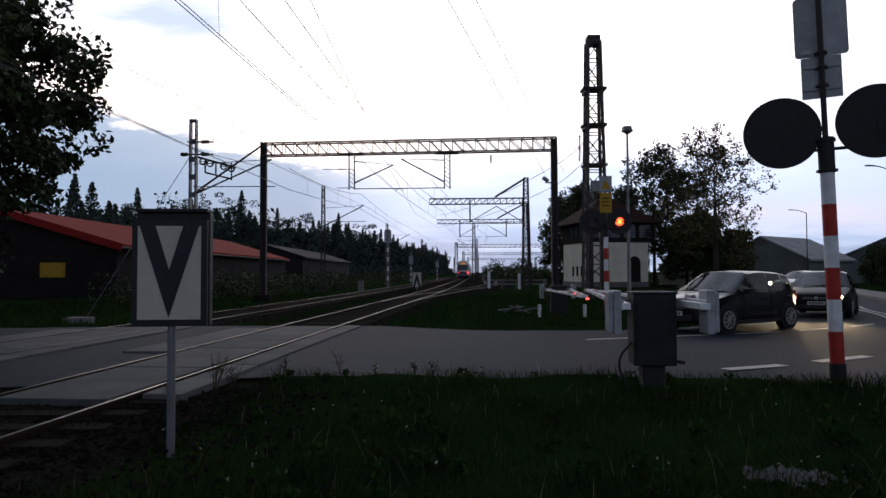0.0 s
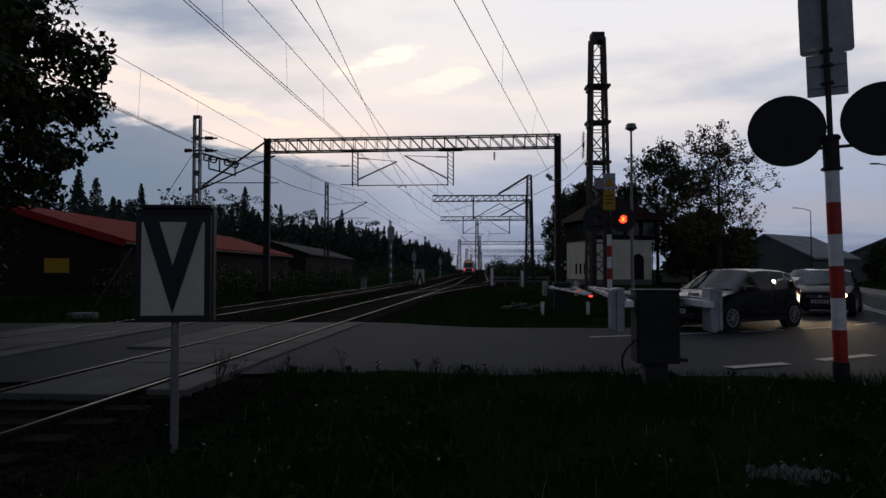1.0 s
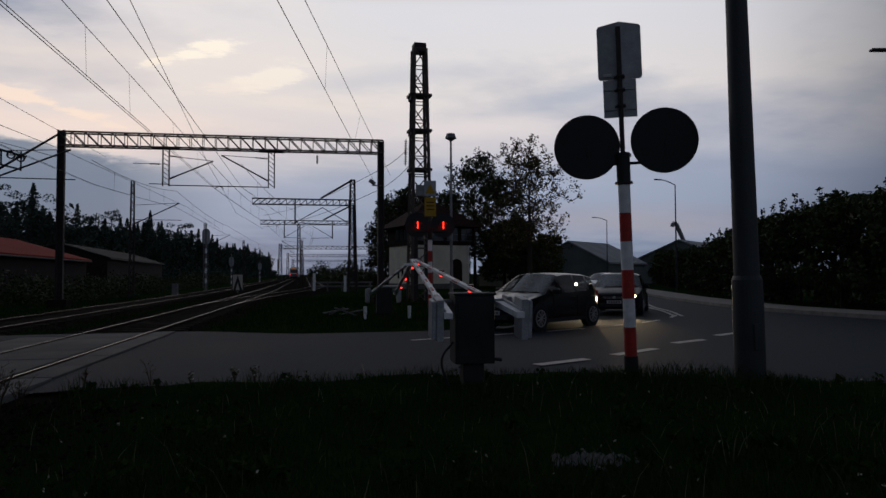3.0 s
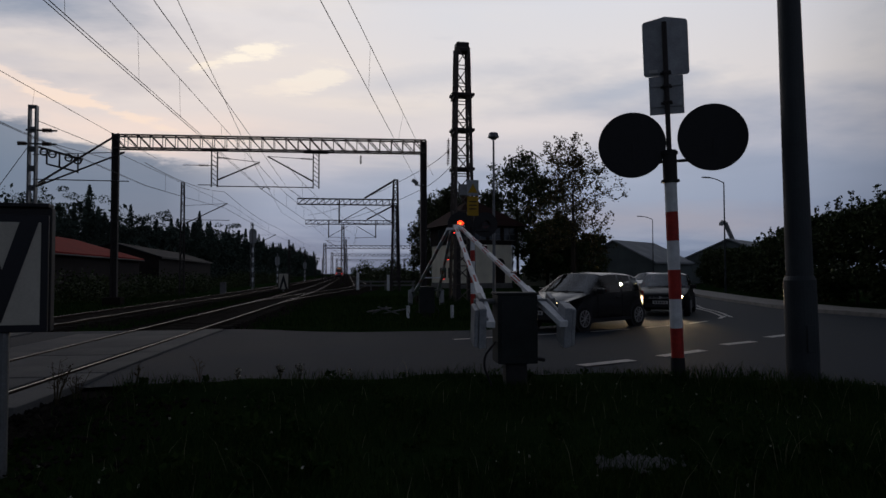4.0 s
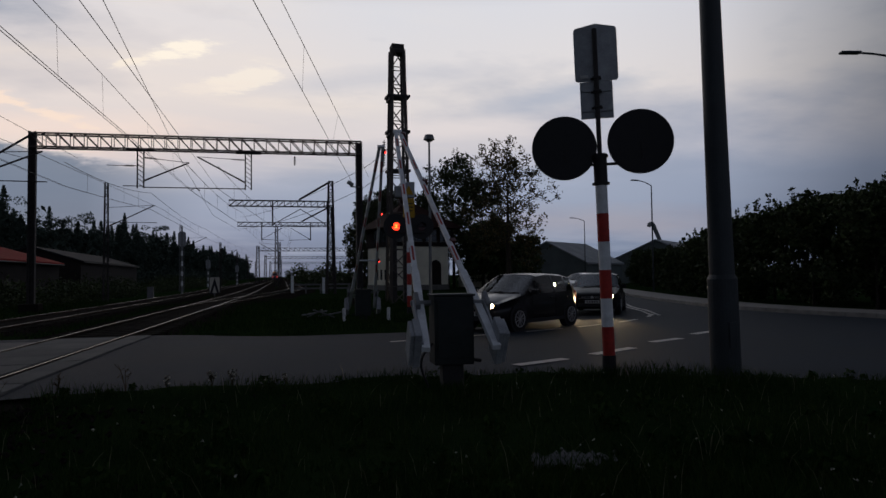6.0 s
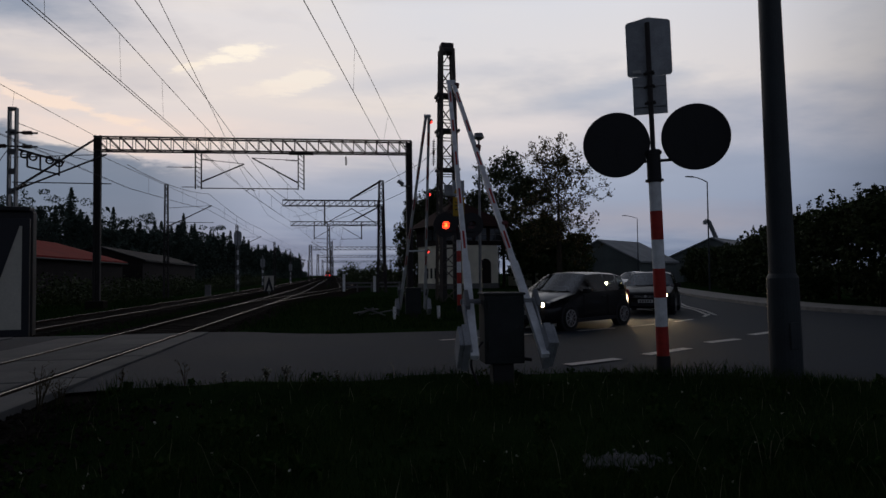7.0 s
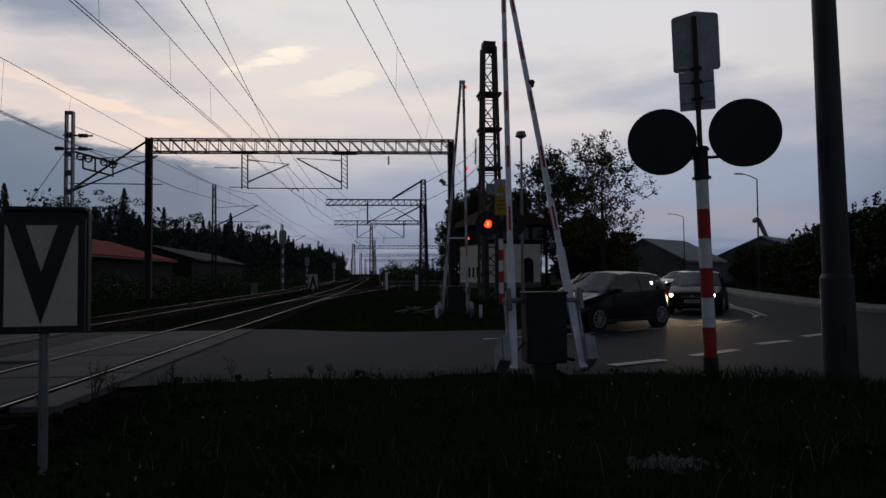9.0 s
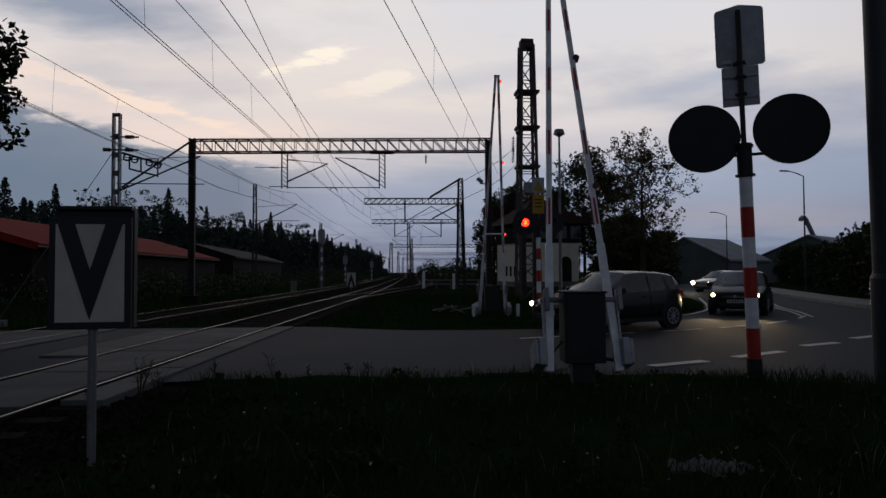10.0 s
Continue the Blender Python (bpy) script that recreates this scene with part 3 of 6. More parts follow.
railway("track_1", 0.0, -30, 600, "rusty single railway track with polished rail heads")
railway("track_2", -4.3, -30, 600, "rusty parallel railway track on weedy ballast")
railway("track_3", diverge, 30, 600, "turnout track branching off beyond the road", sleepers=False)

# concrete crossing plates between and beside the rails
plates = empty("crossing_plates", Matrix(), "worn pale concrete level crossing plates between the rails", "crossing deck", kind="structure")
pm = {}
for off in (0.0, -4.3):
    for (u, w) in ((0.0, 1.28), (-1.27, 0.86), (1.08, 0.46)):
        if off < 0 and u > 0:
            w, u = 0.5, 1.09
        for j in range(2 if u < 0 and off == 0 else 0, 4):
            y = 8.6 + 2.45 * j + (0.0 if u < 0.5 else 0.25) + (-0.5 if u < 0 else 0)
            if w not in pm:
                o = obj("concrete_plate", bm_box((0, 0, 0, w, 2.42, 0.16), bev=0.012), "apron", plates)
                pm[w] = o.data
            else:
                o = new("concrete_plate", pm[w])
                o.parent = plates
            o.matrix_basis = Matrix.Translation((cx(y) + off + u, y, RAIL_Z - 0.084 + 0.002 * ((j * 7) % 3))) @ Matrix.Rotation(-0.09, 4, "Z")

# ---- vegetation helpers ----


def leaf_cloud(rng, centres, radii, per, size, squash=1.0):
    """Leaf quads scattered through clumps; returns verts and faces."""
    n = len(centres) * per
    c = np.repeat(np.array(centres), per, 0)
    r = np.repeat(np.array(radii), per)
    d = rng.normal(size=(n, 3))
    d /= np.linalg.norm(d, axis=1)[:, None]
    p = c + d * (r * rng.uniform(0.35, 1.0, n) ** 0.6)[:, None] * np.array((1, 1, squash))
    a = rng.normal(size=(n, 3))
    a /= np.linalg.norm(a, axis=1)[:, None]
    b = np.cross(a, rng.normal(size=(n, 3)))
    b /= np.linalg.norm(b, axis=1)[:, None] + 1e-9
    s = size * rng.uniform(0.6, 1.4, n)
    a, b = a * s[:, None], b * (s * 0.55)[:, None]
    v = np.stack([p - a, p + b, p + a, p - b], 1).reshape(-1, 3)
    return v


def leaf_object(name, v, material, parent=None):
    f = np.arange(len(v)).reshape(-1, 4).tolist()
    return quads(name, v.tolist(), f, material, parent)


def sticks(name, rods_, material, parent, sides=5):
    """Tapered round sticks (a, b, r0, r1) in one mesh."""
    v, f = [], []
    for a, b, r0, r1 in rods_:
        d = (b - a).normalized()
        p = d.orthogonal().normalized()
        q = d.cross(p)
        k = len(v)
        for c, r in ((a, r0), (b, r1)):
            v += [c + (p * math.cos(2 * math.pi * i / sides) + q * math.sin(2 * math.pi * i / sides)) * r for i in range(sides)]
        f += [(k + i, k + (i + 1) % sides, k + sides + (i + 1) % sides, k + sides + i) for i in range(sides)]
    return quads(name, v, f, material, parent)


def tree(x, y, height, spread, seed, label, leafmat="leaf", tips=150, per=60, size=0.16, base=0.25, z=-0.1, trunk=0.22, clump=0.6, peak=0.55, spiky=0.0, inner=0.35, lobes=6, lean=0.0):
    """A trunk that forks into limbs and twigs, which grow towards tips scattered in a lobed crown; leaves sit in clumps at the tips."""
    rng = np.random.default_rng(seed)
    t = empty("tree", Matrix.Translation((x, y, z)), label, "tree", "trees")
    low, high = base * height, height
    # lobes: big rounded masses that make the outline uneven
    heads = []
    for i in range(lobes):
        g = (i + 0.5) / lobes
        a = i * 2.4 + rng.uniform(-0.5, 0.5)
        w = spread * (1 - abs(g - peak * 0.8) ** 1.5 * 1.25)
        heads.append((np.array((math.cos(a) * w * 0.52 + lean * g, math.sin(a) * w * 0.52, low + (high - low) * (0.12 + 0.72 * g))), max(0.35 * spread, w * rng.uniform(0.42, 0.6))))
    heads.append((np.array((lean, 0, low + (high - low) * 0.8)), spread * (0.42 if not spiky else 0.2)))
    target = []
    while len(target) < tips:
        c, r = heads[rng.integers(len(heads))]
        d = rng.normal(size=3)
        d /= np.linalg.norm(d)
        p = c + d * r * rng.uniform(inner, 1.0) ** 0.5
        if p[2] > low * 0.9 and p[2] < high:
            target.append(p)
    shoot = []
    for i in range(int(spiky)):
        a, q = rng.uniform(0, 6.28), spread * 0.8 * math.sqrt(rng.uniform())
        top = high * rng.uniform(0.84, 1.06) * (1 - 0.25 * (q / spread) ** 2)
        shoot += [np.array((math.cos(a) * q, math.sin(a) * q, top - 0.14 * k)) for k in range(6)]
    target += shoot
    fork = low + (high - low) * 0.12
    nodes = [np.array((lean * 0.2 * k / 8, 0, fork + (high * 0.72 - fork) * k / 8)) for k in range(9)]
    rods_ = [(Vector((0, 0, 0)), Vector(nodes[0]), trunk, trunk * 0.8)]
    rods_ += [(Vector(a), Vector(b), trunk * (0.8 - 0.085 * k), trunk * (0.8 - 0.085 * (k + 1))) for k, (a, b) in enumerate(zip(nodes, nodes[1:]))]
    target.sort(key=lambda p: np.linalg.norm(p - np.array((0, 0, min(p[2], high * 0.6)))))
    for p in target:
        N = np.array(nodes)
        d = np.linalg.norm(N - p, axis=1) + 0.9 * np.maximum(0, N[:, 2] - p[2] + 0.15)
        a = nodes[int(np.argmin(d))]
        m_ = (a + p) / 2 + rng.normal(size=3) * 0.06 * np.linalg.norm(p - a)
        r = min(trunk * 0.3, 0.012 + 0.018 * np.linalg.norm(p - a))
        rods_ += [(Vector(a), Vector(m_), r, r * 0.65), (Vector(m_), Vector(p), r * 0.65, r * 0.3)]
        nodes += [m_, p]
    tagged(sticks("trunk", rods_, "bark", t), "dark furrowed bark")
    shoots = set(tuple(p) for p in shoot)
    body = [p for p in target if tuple(p) not in shoots]
    lv = leaf_cloud(rng, body, [clump * rng.uniform(0.6, 1.25) for _ in body], per, size, 0.8)
    if shoot:
        lv = np.concatenate([lv, leaf_cloud(rng, shoot, [0.10 + 0.03 * (i % 6) for i in range(len(shoot))], 7, size * 0.8)])
    tagged(leaf_object("crown", lv, leafmat, t), "ragged dark leafy crown")
    return t


# ---- railway steelwork ----


def lattice_beam(bars, a, b, depth, width, panels, chord=0.07, web=0.04):
    """Box lattice girder from a to b; depth downwards."""
    a, b = Vector(a), Vector(b)
    d = (b - a).normalized()
    s = Vector((-d.y, d.x, 0)).normalized() * width / 2
    dn = Vector((0, 0, -depth))
    for q in (s, -s):
        bars += [(a + q, b + q, chord), (a + q + dn, b + q + dn, chord)]
        for i in range(panels):
            p, r = a.lerp(b, i / panels), a.lerp(b, (i + 1) / panels)
            bars += [(p + q, r + q + dn, web), (r + q, r + q + dn, web * 0.8)]
    for i in range(panels + 1):
        p = a.lerp(b, i / panels)
        bars += [(p + s, p - s, web * 0.8), (p + s + dn, p - s + dn, web * 0.8)]


def lattice_post(bars, h, w0, w1, panels, chord=0.08, web=0.045):
    c = lambda z, i: Vector(((-1, 1, 1, -1)[i], (-1, -1, 1, 1)[i], 0)) * (w0 + (w1 - w0) * z / h) / 2 + Vector((0, 0, z))
    for i in range(4):
        bars.append((c(0, i), c(h, i), chord))
        for k in range(panels):
            z0, z1 = h * k / panels, h * (k + 1) / panels
            j = (i + 1) % 4
            bars += [(c(z0, i), c(z1, j), web) if k % 2 == 0 else (c(z0, j), c(z1, i), web), (c(z1, i), c(z1, j), web * 0.8)]


def insulator(name, a, b, parent, r=0.06):
    a, b = Vector(a), Vector(b)
    bm = bmesh.new()
    rod(bm, a, b, 0.02)
    for i in range(6):
        p = a.lerp(b, (i + 1) / 7)
        d = (b - a).normalized() * 0.015
        rod(bm, p - d, p + d, r, r * 0.7)
    return part(name, bm, "insul", parent, "ribbed brown insulator")


# first gantry, over both tracks
GA, GB = Vector((-9.0, 34.4, 0)), Vector((5.72, 33.5, 0))
gan = empty("catenary_gantry", Matrix.Translation(GA), "dark steel lattice gantry spanning the tracks", "gantry", "gantries")
span = GB - GA
for p in (Vector(), span):
    bm = bm_bars([(p + Vector((-0.12, 0, 0)), p + Vector((-0.12, 0, 8.2)), 0.07, 0.24), (p + Vector((0.12, 0, 0)), p + Vector((0.12, 0, 8.2)), 0.07, 0.24), (p, p + Vector((0, 0, 8.15)), 0.2, 0.03)]
                 + [(p + Vector((-0.12, 0.09, z)), p + Vector((0.12, 0.09, z + 0.35)), 0.05, 0.02) for z in np.arange(0.2, 7.8, 0.45)]
                 + [(p + Vector((-0.12, -0.09, z)), p + Vector((0.12, -0.09, z + 0.35)), 0.05, 0.02) for z in np.arange(0.2, 7.8, 0.45)])
    part("post", bm, "steel", gan)
    part("foundation", bm_box((p.x, p.y, 0.15, 0.8, 0.8, 0.5), bev=0.03), "sleeper", gan, "dark stained concrete foundation")
bars = []
lattice_beam(bars, Vector((-0.1, 0, 8.1)), span + Vector((0.1, 0, 8.2)), 0.62, 0.5, 26)
part("beam", bm_bars(bars), "lattice", gan, "rust-brown lattice beam")
for hx, d in ((4.55, 1), (9.4, -1)):
    u = span.normalized()
    p = u * hx + Vector((0, 0, 7.5))
    bm = bm_bars([(p - u * 0.6, p + u * 0.6, 0.12, 0.12), (p - u * 0.14, p - u * 0.14 - Vector((0, 0, 1.8)), 0.06), (p + u * 0.14, p + u * 0.14 - Vector((0, 0, 1.8)), 0.06)]
                 + [(p - u * 0.14 - Vector((0, 0, 0.22 * i)), p + u * 0.14 - Vector((0, 0, 0.22 * i + 0.22)), 0.03) for i in range(8)])
    part("hanger", bm, "steel", gan)
    q = p + u * 0.14 * d
    end = q + u * 2.0 * d + Vector((0, 0, -0.55))
    root = q + Vector((0, 0, -1.45))
    if d < 0:
        end, root = q + u * 2.2 * d + Vector((0, 0, -0.25)), q + Vector((0, 0, -1.45))
    part("cantilever", bm_rods((root, end, 0.035), (q + Vector((0, 0, -0.35)), end, 0.015), (root + Vector((0, 0, -0.3)), root + u * 2.3 * d + Vector((0, 0, -0.3)), 0.025),
                               (root + u * 2.3 * d + Vector((0, 0, -0.3)), root + u * 2.5 * d + Vector((0, 0, -0.42)), 0.02)), "steel", gan)
    insulator("insulator", root, root.lerp(end, 0.2), gan)
    insulator("insulator", q + Vector((0, 0, -0.35)), (q + Vector((0, 0, -0.35))).lerp(end, 0.3), gan)
    if d > 0:
        part("side_arm", bm_rods((q + Vector((0, 0, -0.75)), q - u * 1.6 + Vector((0, 0, -0.75)), 0.015)), "steel", gan)
        part("side_arm", bm_rods((q + Vector((0, 0, -1.7)), q - u * 0.9 + Vector((0, 0, -1.7)), 0.02)), "steel", gan)
        insulator("insulator", q - u * 0.4 + Vector((0, 0, -0.75)), q - u * 0.9 + Vector((0, 0, -0.75)), gan)
insulator("insulator", span.normalized() * 11.6 + Vector((0, 0, 7.4)), span.normalized() * 11.6 + Vector((0, 0, 6.95)), gan)
# raking stay and arms on the left post, tied to the concrete mast beside it
part("raking_stay", bm_rods(((0, 0, 8.1), (-3.0, -1.0, 5.6), 0.05), ((0, 0, 6.9), (-3.2, -1.2, 7.6), 0.012), n=6), "steel", gan)


def cant_mast(x, y, h, arm, z_arm, label, lattice=True, w=0.34, far=False, bracket=True, head=0.0):
    """Catenary mast with a raking bracket towards the track."""
    m = empty("catenary_mast", Matrix.Translation((x, y, -0.1)), label, "catenary mast", "catenary masts")
    h += 0.1
    if lattice:
        bars = []
        lattice_post(bars, h, w, w * 0.6, 14 if not far else 9, 0.05 if not far else 0.09, 0.03 if not far else 0.06)
        part("post", bm_bars(bars), "steel", m)
    else:
        part("post", bm_bars([((-w / 3, 0, 0), (-w / 3, 0, h), 0.06, 0.26), ((w / 3, 0, 0), (w / 3, 0, h), 0.06, 0.26), ((0, 0, h - 0.1), (0, 0, h), w * 0.7, 0.26)] + [((0, 0, z), (0, 0, z + 0.22), w * 0.66, 0.05) for z in np.arange(0.3, h - 0.3, 0.75)]), "galv", m)
    if bracket:
        part("bracket", bm_rods(((0, 0, z_arm), (arm, 0, z_arm + 1.5), 0.035), ((0, 0, z_arm + 1.3), (arm, 0, z_arm + 1.5), 0.015), ((0, 0, z_arm + 0.35), (arm * 1.05, 0, z_arm + 0.35), 0.02), n=6), "steel", m)
        insulator("insulator", (0.15 * np.sign(arm), 0, z_arm + 0.1), (0.5 * np.sign(arm), 0, z_arm + 0.3), m)
    return m


lm = cant_mast(-10.4, 28.4, 8.0, 3.3, 4.9, "pale concrete catenary mast with raking brackets", lattice=False, w=0.36)
part("tension_gear", bm_rods(((0.2, 0, 6.5), (1.7, 0.3, 6.1), 0.045), ((0.5, 0, 6.35), (0.5, 0, 5.85), 0.035), ((0.95, 0, 6.3), (0.95, 0, 5.75), 0.035), ((0.5, 0, 5.85), (1.55, 0.2, 5.6), 0.035), ((1.55, 0.2, 6.3), (1.55, 0.2, 5.55), 0.03)), "steel", lm)
for q, zq in ((0.42, 6.3), (0.72, 6.22), (1.30, 6.1), (1.62, 6.0)):
    ring = bmesh.new()
    for i in range(14):
        a0, a1 = 2 * math.pi * i / 14, 2 * math.pi * (i + 1) / 14
        bar(ring, (q + 0.13 * math.cos(a0), -0.06, zq + 0.13 * math.sin(a0)), (q + 0.13 * math.cos(a1), -0.06, zq + 0.13 * math.sin(a1)), 0.06, 0.05)
    bar(ring, (q - 0.12, -0.06, zq), (q + 0.12, -0.06, zq), 0.03)
    part("pulley", ring, "steel", lm)
for zq in (7.15, 6.62):
    part("crossarm", bm_rods(((-0.25, 0, zq), (0.85, 0, zq), 0.035), n=8), "steel", lm)
    insulator("insulator", (0.3, 0, zq), (0.7, 0, zq), lm, 0.09)
insulator("insulator", (-0.55, 0, 6.62), (-0.2, 0, 6.62), lm, 0.09)
part("guy_wire", bm_rods(((-0.1, 0, 6.6), (-0.15, -8.3, 0.2), 0.016), n=4), "wire", lm, "thin pale guy wire")
cant_mast(-8.3, 48, 7.7, 2.9, 4.9, "slender steel catenary mast by the track", w=0.3)
cant_mast(-6.7, 85, 7.7, 2.9, 4.9, "slender steel catenary mast by the track", w=0.32)
for y in (125, 170, 220, 280):
    cant_mast(cx(y) - 7.5, y, 7.6, 2.9, 4.9, "distant steel catenary mast by the track", w=0.4, far=True)
for y, off in ((105, 2.3), (150, 2.6), (210, 2.5), (300, 2.6)):
    cant_mast(cx(y) + off, y, 9.0, -2.6, 5.2, "dark lattice catenary mast between the tracks", w=0.55, far=True)


def half_gantry(x, y, h, zb, arm, label, drop):
    g = empty("catenary_gantry", Matrix.Translation((x, y, -0.1)), label, "gantry", "gantries")
    bars = []
    lattice_post(bars, h, 0.75, 0.35, 14, 0.09, 0.06)
    part("post", bm_bars(bars), "steel", g)
    bars = []
    lattice_beam(bars, Vector((0, 0, zb)), Vector((-arm, 0, zb - 0.05)), 0.5, 0.4, 15, 0.07, 0.045)
    part("beam", bm_bars(bars), "steel", g)
    part("raking_stay", bm_rods(((0, 0, h), (-arm * 0.32, 0, zb + 0.1), 0.09), n=6), "steel", g)
    for dx, s in drop:
        part("hanger", bm_bars([((-dx, 0, zb), (-dx, 0, zb - 2.2), 0.12), ((-dx, 0, zb - 2.1), (-dx + s * 2.4, 0, zb - 0.7), 0.06), ((-dx, 0, zb - 2.1), (-dx + s * 2.6, 0, zb - 2.2), 0.05)]), "steel", g)
    return g


half_gantry(7.7, 60, 10.0, 8.2, 8.6, "dark lattice cantilever gantry over the yard tracks", ((5.0, 1), (0.3, -1)))
half_gantry(10.7, 84, 10.2, 8.2, 11.0, "dark lattice cantilever gantry over the yard tracks", ((8.2, 1), (2.4, -1)))
for y, w in ((150, 22), (215, 26), (300, 30)):
    x0 = cx(y) - 2
    g = empty("catenary_gantry", Matrix.Translation((x0, y, -0.1)), "distant lattice gantry across all tracks", "gantry", "gantries")
    bars = []
    lattice_beam(bars, Vector((0, 0, 7.8)), Vector((w, 0, 7.8)), 0.7, 0.5, 20, 0.08, 0.06)
    part("beam", bm_bars(bars), "steel", g)
    for px in (0, w):
        bars = []
        lattice_post(bars, 8.2, 0.8, 0.5, 8, 0.12, 0.09)
        o = part("post", bm_bars(bars), "steel", g)
        o.location.x = px

# tall lattice mast beside the signal box
pyl = empty("lattice_mast", Matrix.Translation((8.3, 36.0, -0.1)), "tall rust-brown lattice mast with crossarms", "lattice mast")
bars = []
lattice_post(bars, 14.0, 1.12, 0.64, 14, 0.13, 0.055)
part("tower", bm_bars(bars), "lattice", pyl)
part("cap", bm_box((0, 0, 14.05, 0.68, 0.68, 0.5), bev=0.02), "steel", pyl)
for z in (11.4, 9.45, 7.3):
    part("crossarm", bm_box((0, 0, z, 1.25, 0.9, 0.14), (-0.5, 0, z - 0.1, 0.08, 0.9, 0.3), bev=0.01), "steel", pyl)
for z in (9.0, 8.4):
    insulator("insulator", (-0.8, 0, z - 0.9), (-0.75, 0, z), pyl, 0.1)
# solid dark slabs added so that the open lattice foot looks filled and dark
for px in (-0.36, 0.36):
    part("leg_plate", bm_box((px, -0.3, 2.5, 0.34, 0.3, 4.9), bev=0.02), "steel", pyl, "dark filler slab added inside the mast foot")
part("platform_box", bm_box((0.05, -0.6, 6.1, 0.75, 0.3, 0.6), bev=0.02), "galv", pyl)

# ---- wires ----


def wire(pts, r=0.012, label="thin dark overhead catenary wire"):
    c = bpy.data.curves.new("overhead_wire", "CURVE")
    c.dimensions, c.bevel_depth, c.bevel_resolution = "3D", r, 1
    s = c.splines.new("POLY")
    s.points.add(len(pts) - 1)
    for q, p in zip(s.points, pts):
        q.co = (*p, 1)
    c.materials.append(M["wire"])
    return tagged(new("overhead_wire", c), label, "overhead wire", "overhead wires")


def sagged(a, b, sag, n=14):
    a, b = Vector(a), Vector(b)
    return [a.lerp(b, i / n) - Vector((0, 0, 4 * sag * (i / n) * (1 - i / n))) for i in range(n + 1)]


def catenary(p0, p1, hm=1.9, sag=1.1, drops=6, r=0.012, twin=0.0):
    """Contact wire with its messenger and droppers over one span."""
    a, b = Vector(p0), Vector(p1)
    up = Vector((0, 0, hm))
    mess = sagged(a + up, b + up, sag)
    wire(mess, r)
    if twin:
        wire([p + Vector((twin, 0, 0)) for p in mess], r)
    wire(sagged(a, b, 0.03), r)
    for i in range(1, drops):
        f = i / drops
        top = (a + up).lerp(b + up, f) - Vector((0, 0, 4 * sag * f * (1 - f)))
        wire([top, a.lerp(b, f)], 0.006, "thin dropper between messenger and contact wire")


def overhead(c0, slope, y0, y1, z, zm, m0=None, mslope=None, twin=0.0, drops=()):
    """A straight contact wire, x = c0 + slope * y, with its messenger and droppers."""
    m0, mslope = (c0 if m0 is None else m0), (slope if mslope is None else mslope)
    con = lambda y: Vector((c0 + slope * y, y, z))
    mes = lambda y: Vector((m0 + mslope * y, y, zm - 0.12 * math.sin((y - 34) / 49 * math.pi)))
    ys_ = list(np.linspace(y0, y1, 16))
    wire([con(y) for y in ys_], 0.008)
    if twin:
        wire([con(y) + Vector((twin, 0, 0)) for y in ys_], 0.008)
    wire([mes(y) for y in ys_], 0.0085)
    for y in drops:
        wire([mes(y), con(y) + Vector((twin / 2, 0, 0))], 0.0035, "thin dropper between messenger and contact wire")


overhead(-4.86, 0.0724, -15, 34, 5.75, 6.75, twin=0.08, drops=(8.5, 12.0, 15.8, 19.3, 25, 30))
overhead(-3.01, 0.0586, -15, 34, 5.75, 6.75, -2.53, 0.0, drops=())
overhead(-2.31, 0.236, -15, 35, 5.75, 6.70, -2.68, 0.262, drops=(10, 15.6, 22))
overhead(-9.73, 0.058, -15, 34.4, 5.75, 7.05, -10.24, 0.09, twin=0.08, drops=(12, 15.5, 18.9, 22.5))
wire(sagged((-13.0, -8, 7.9), (-10.3, 28.4, 6.75), 0.15), 0.008)
for (a, b) in (((-2.4, 34, 5.75), (0.2, 60, 5.9)), ((-1.02, 34, 5.75), (2.5, 60, 6.0)), ((0.2, 60, 5.9), (2.2, 84, 5.9)), ((2.5, 60, 6), (6.0, 84, 6.0)), ((2.2, 84, 5.9), (5.6, 150, 5.9)), ((6.0, 84, 6), (9.5, 150, 6.0)),
               ((-7.7, 34.4, 5.75), (-5.6, 48, 6.0)), ((-5.6, 48, 6.0), (-4.0, 85, 6.2)), ((-4.0, 85, 6.2), (1.4, 150, 6.2)), ((5.6, 150, 5.9), (15, 300, 5.9)), ((1.4, 150, 6.2), (10.5, 300, 6.2))):
    catenary(a, b, 1.1, 0.3, 5, 0.014)
wire([(-10.2, 28.4, 7.4), (-9.0, 34.4, 7.3), (-6.2, 60, 7.2), (-5, 85, 7)], 0.012)
wire([(-2.53, 34, 6.75), (-2.2, 60, 6.75), (0, 84, 7.0)], 0.012)
for z, z2 in ((8.4, 7.0), (7.4, 6.0)):
    wire(sagged((7.7, 36, z), (5.75, 33.5, z2 - 0.2), 0.1), 0.014)
    wire(sagged((5.75, 33.5, z2 - 0.2), (0, 60, z2 - 0.4), 0.4), 0.012)

# ---- signs and signals ----


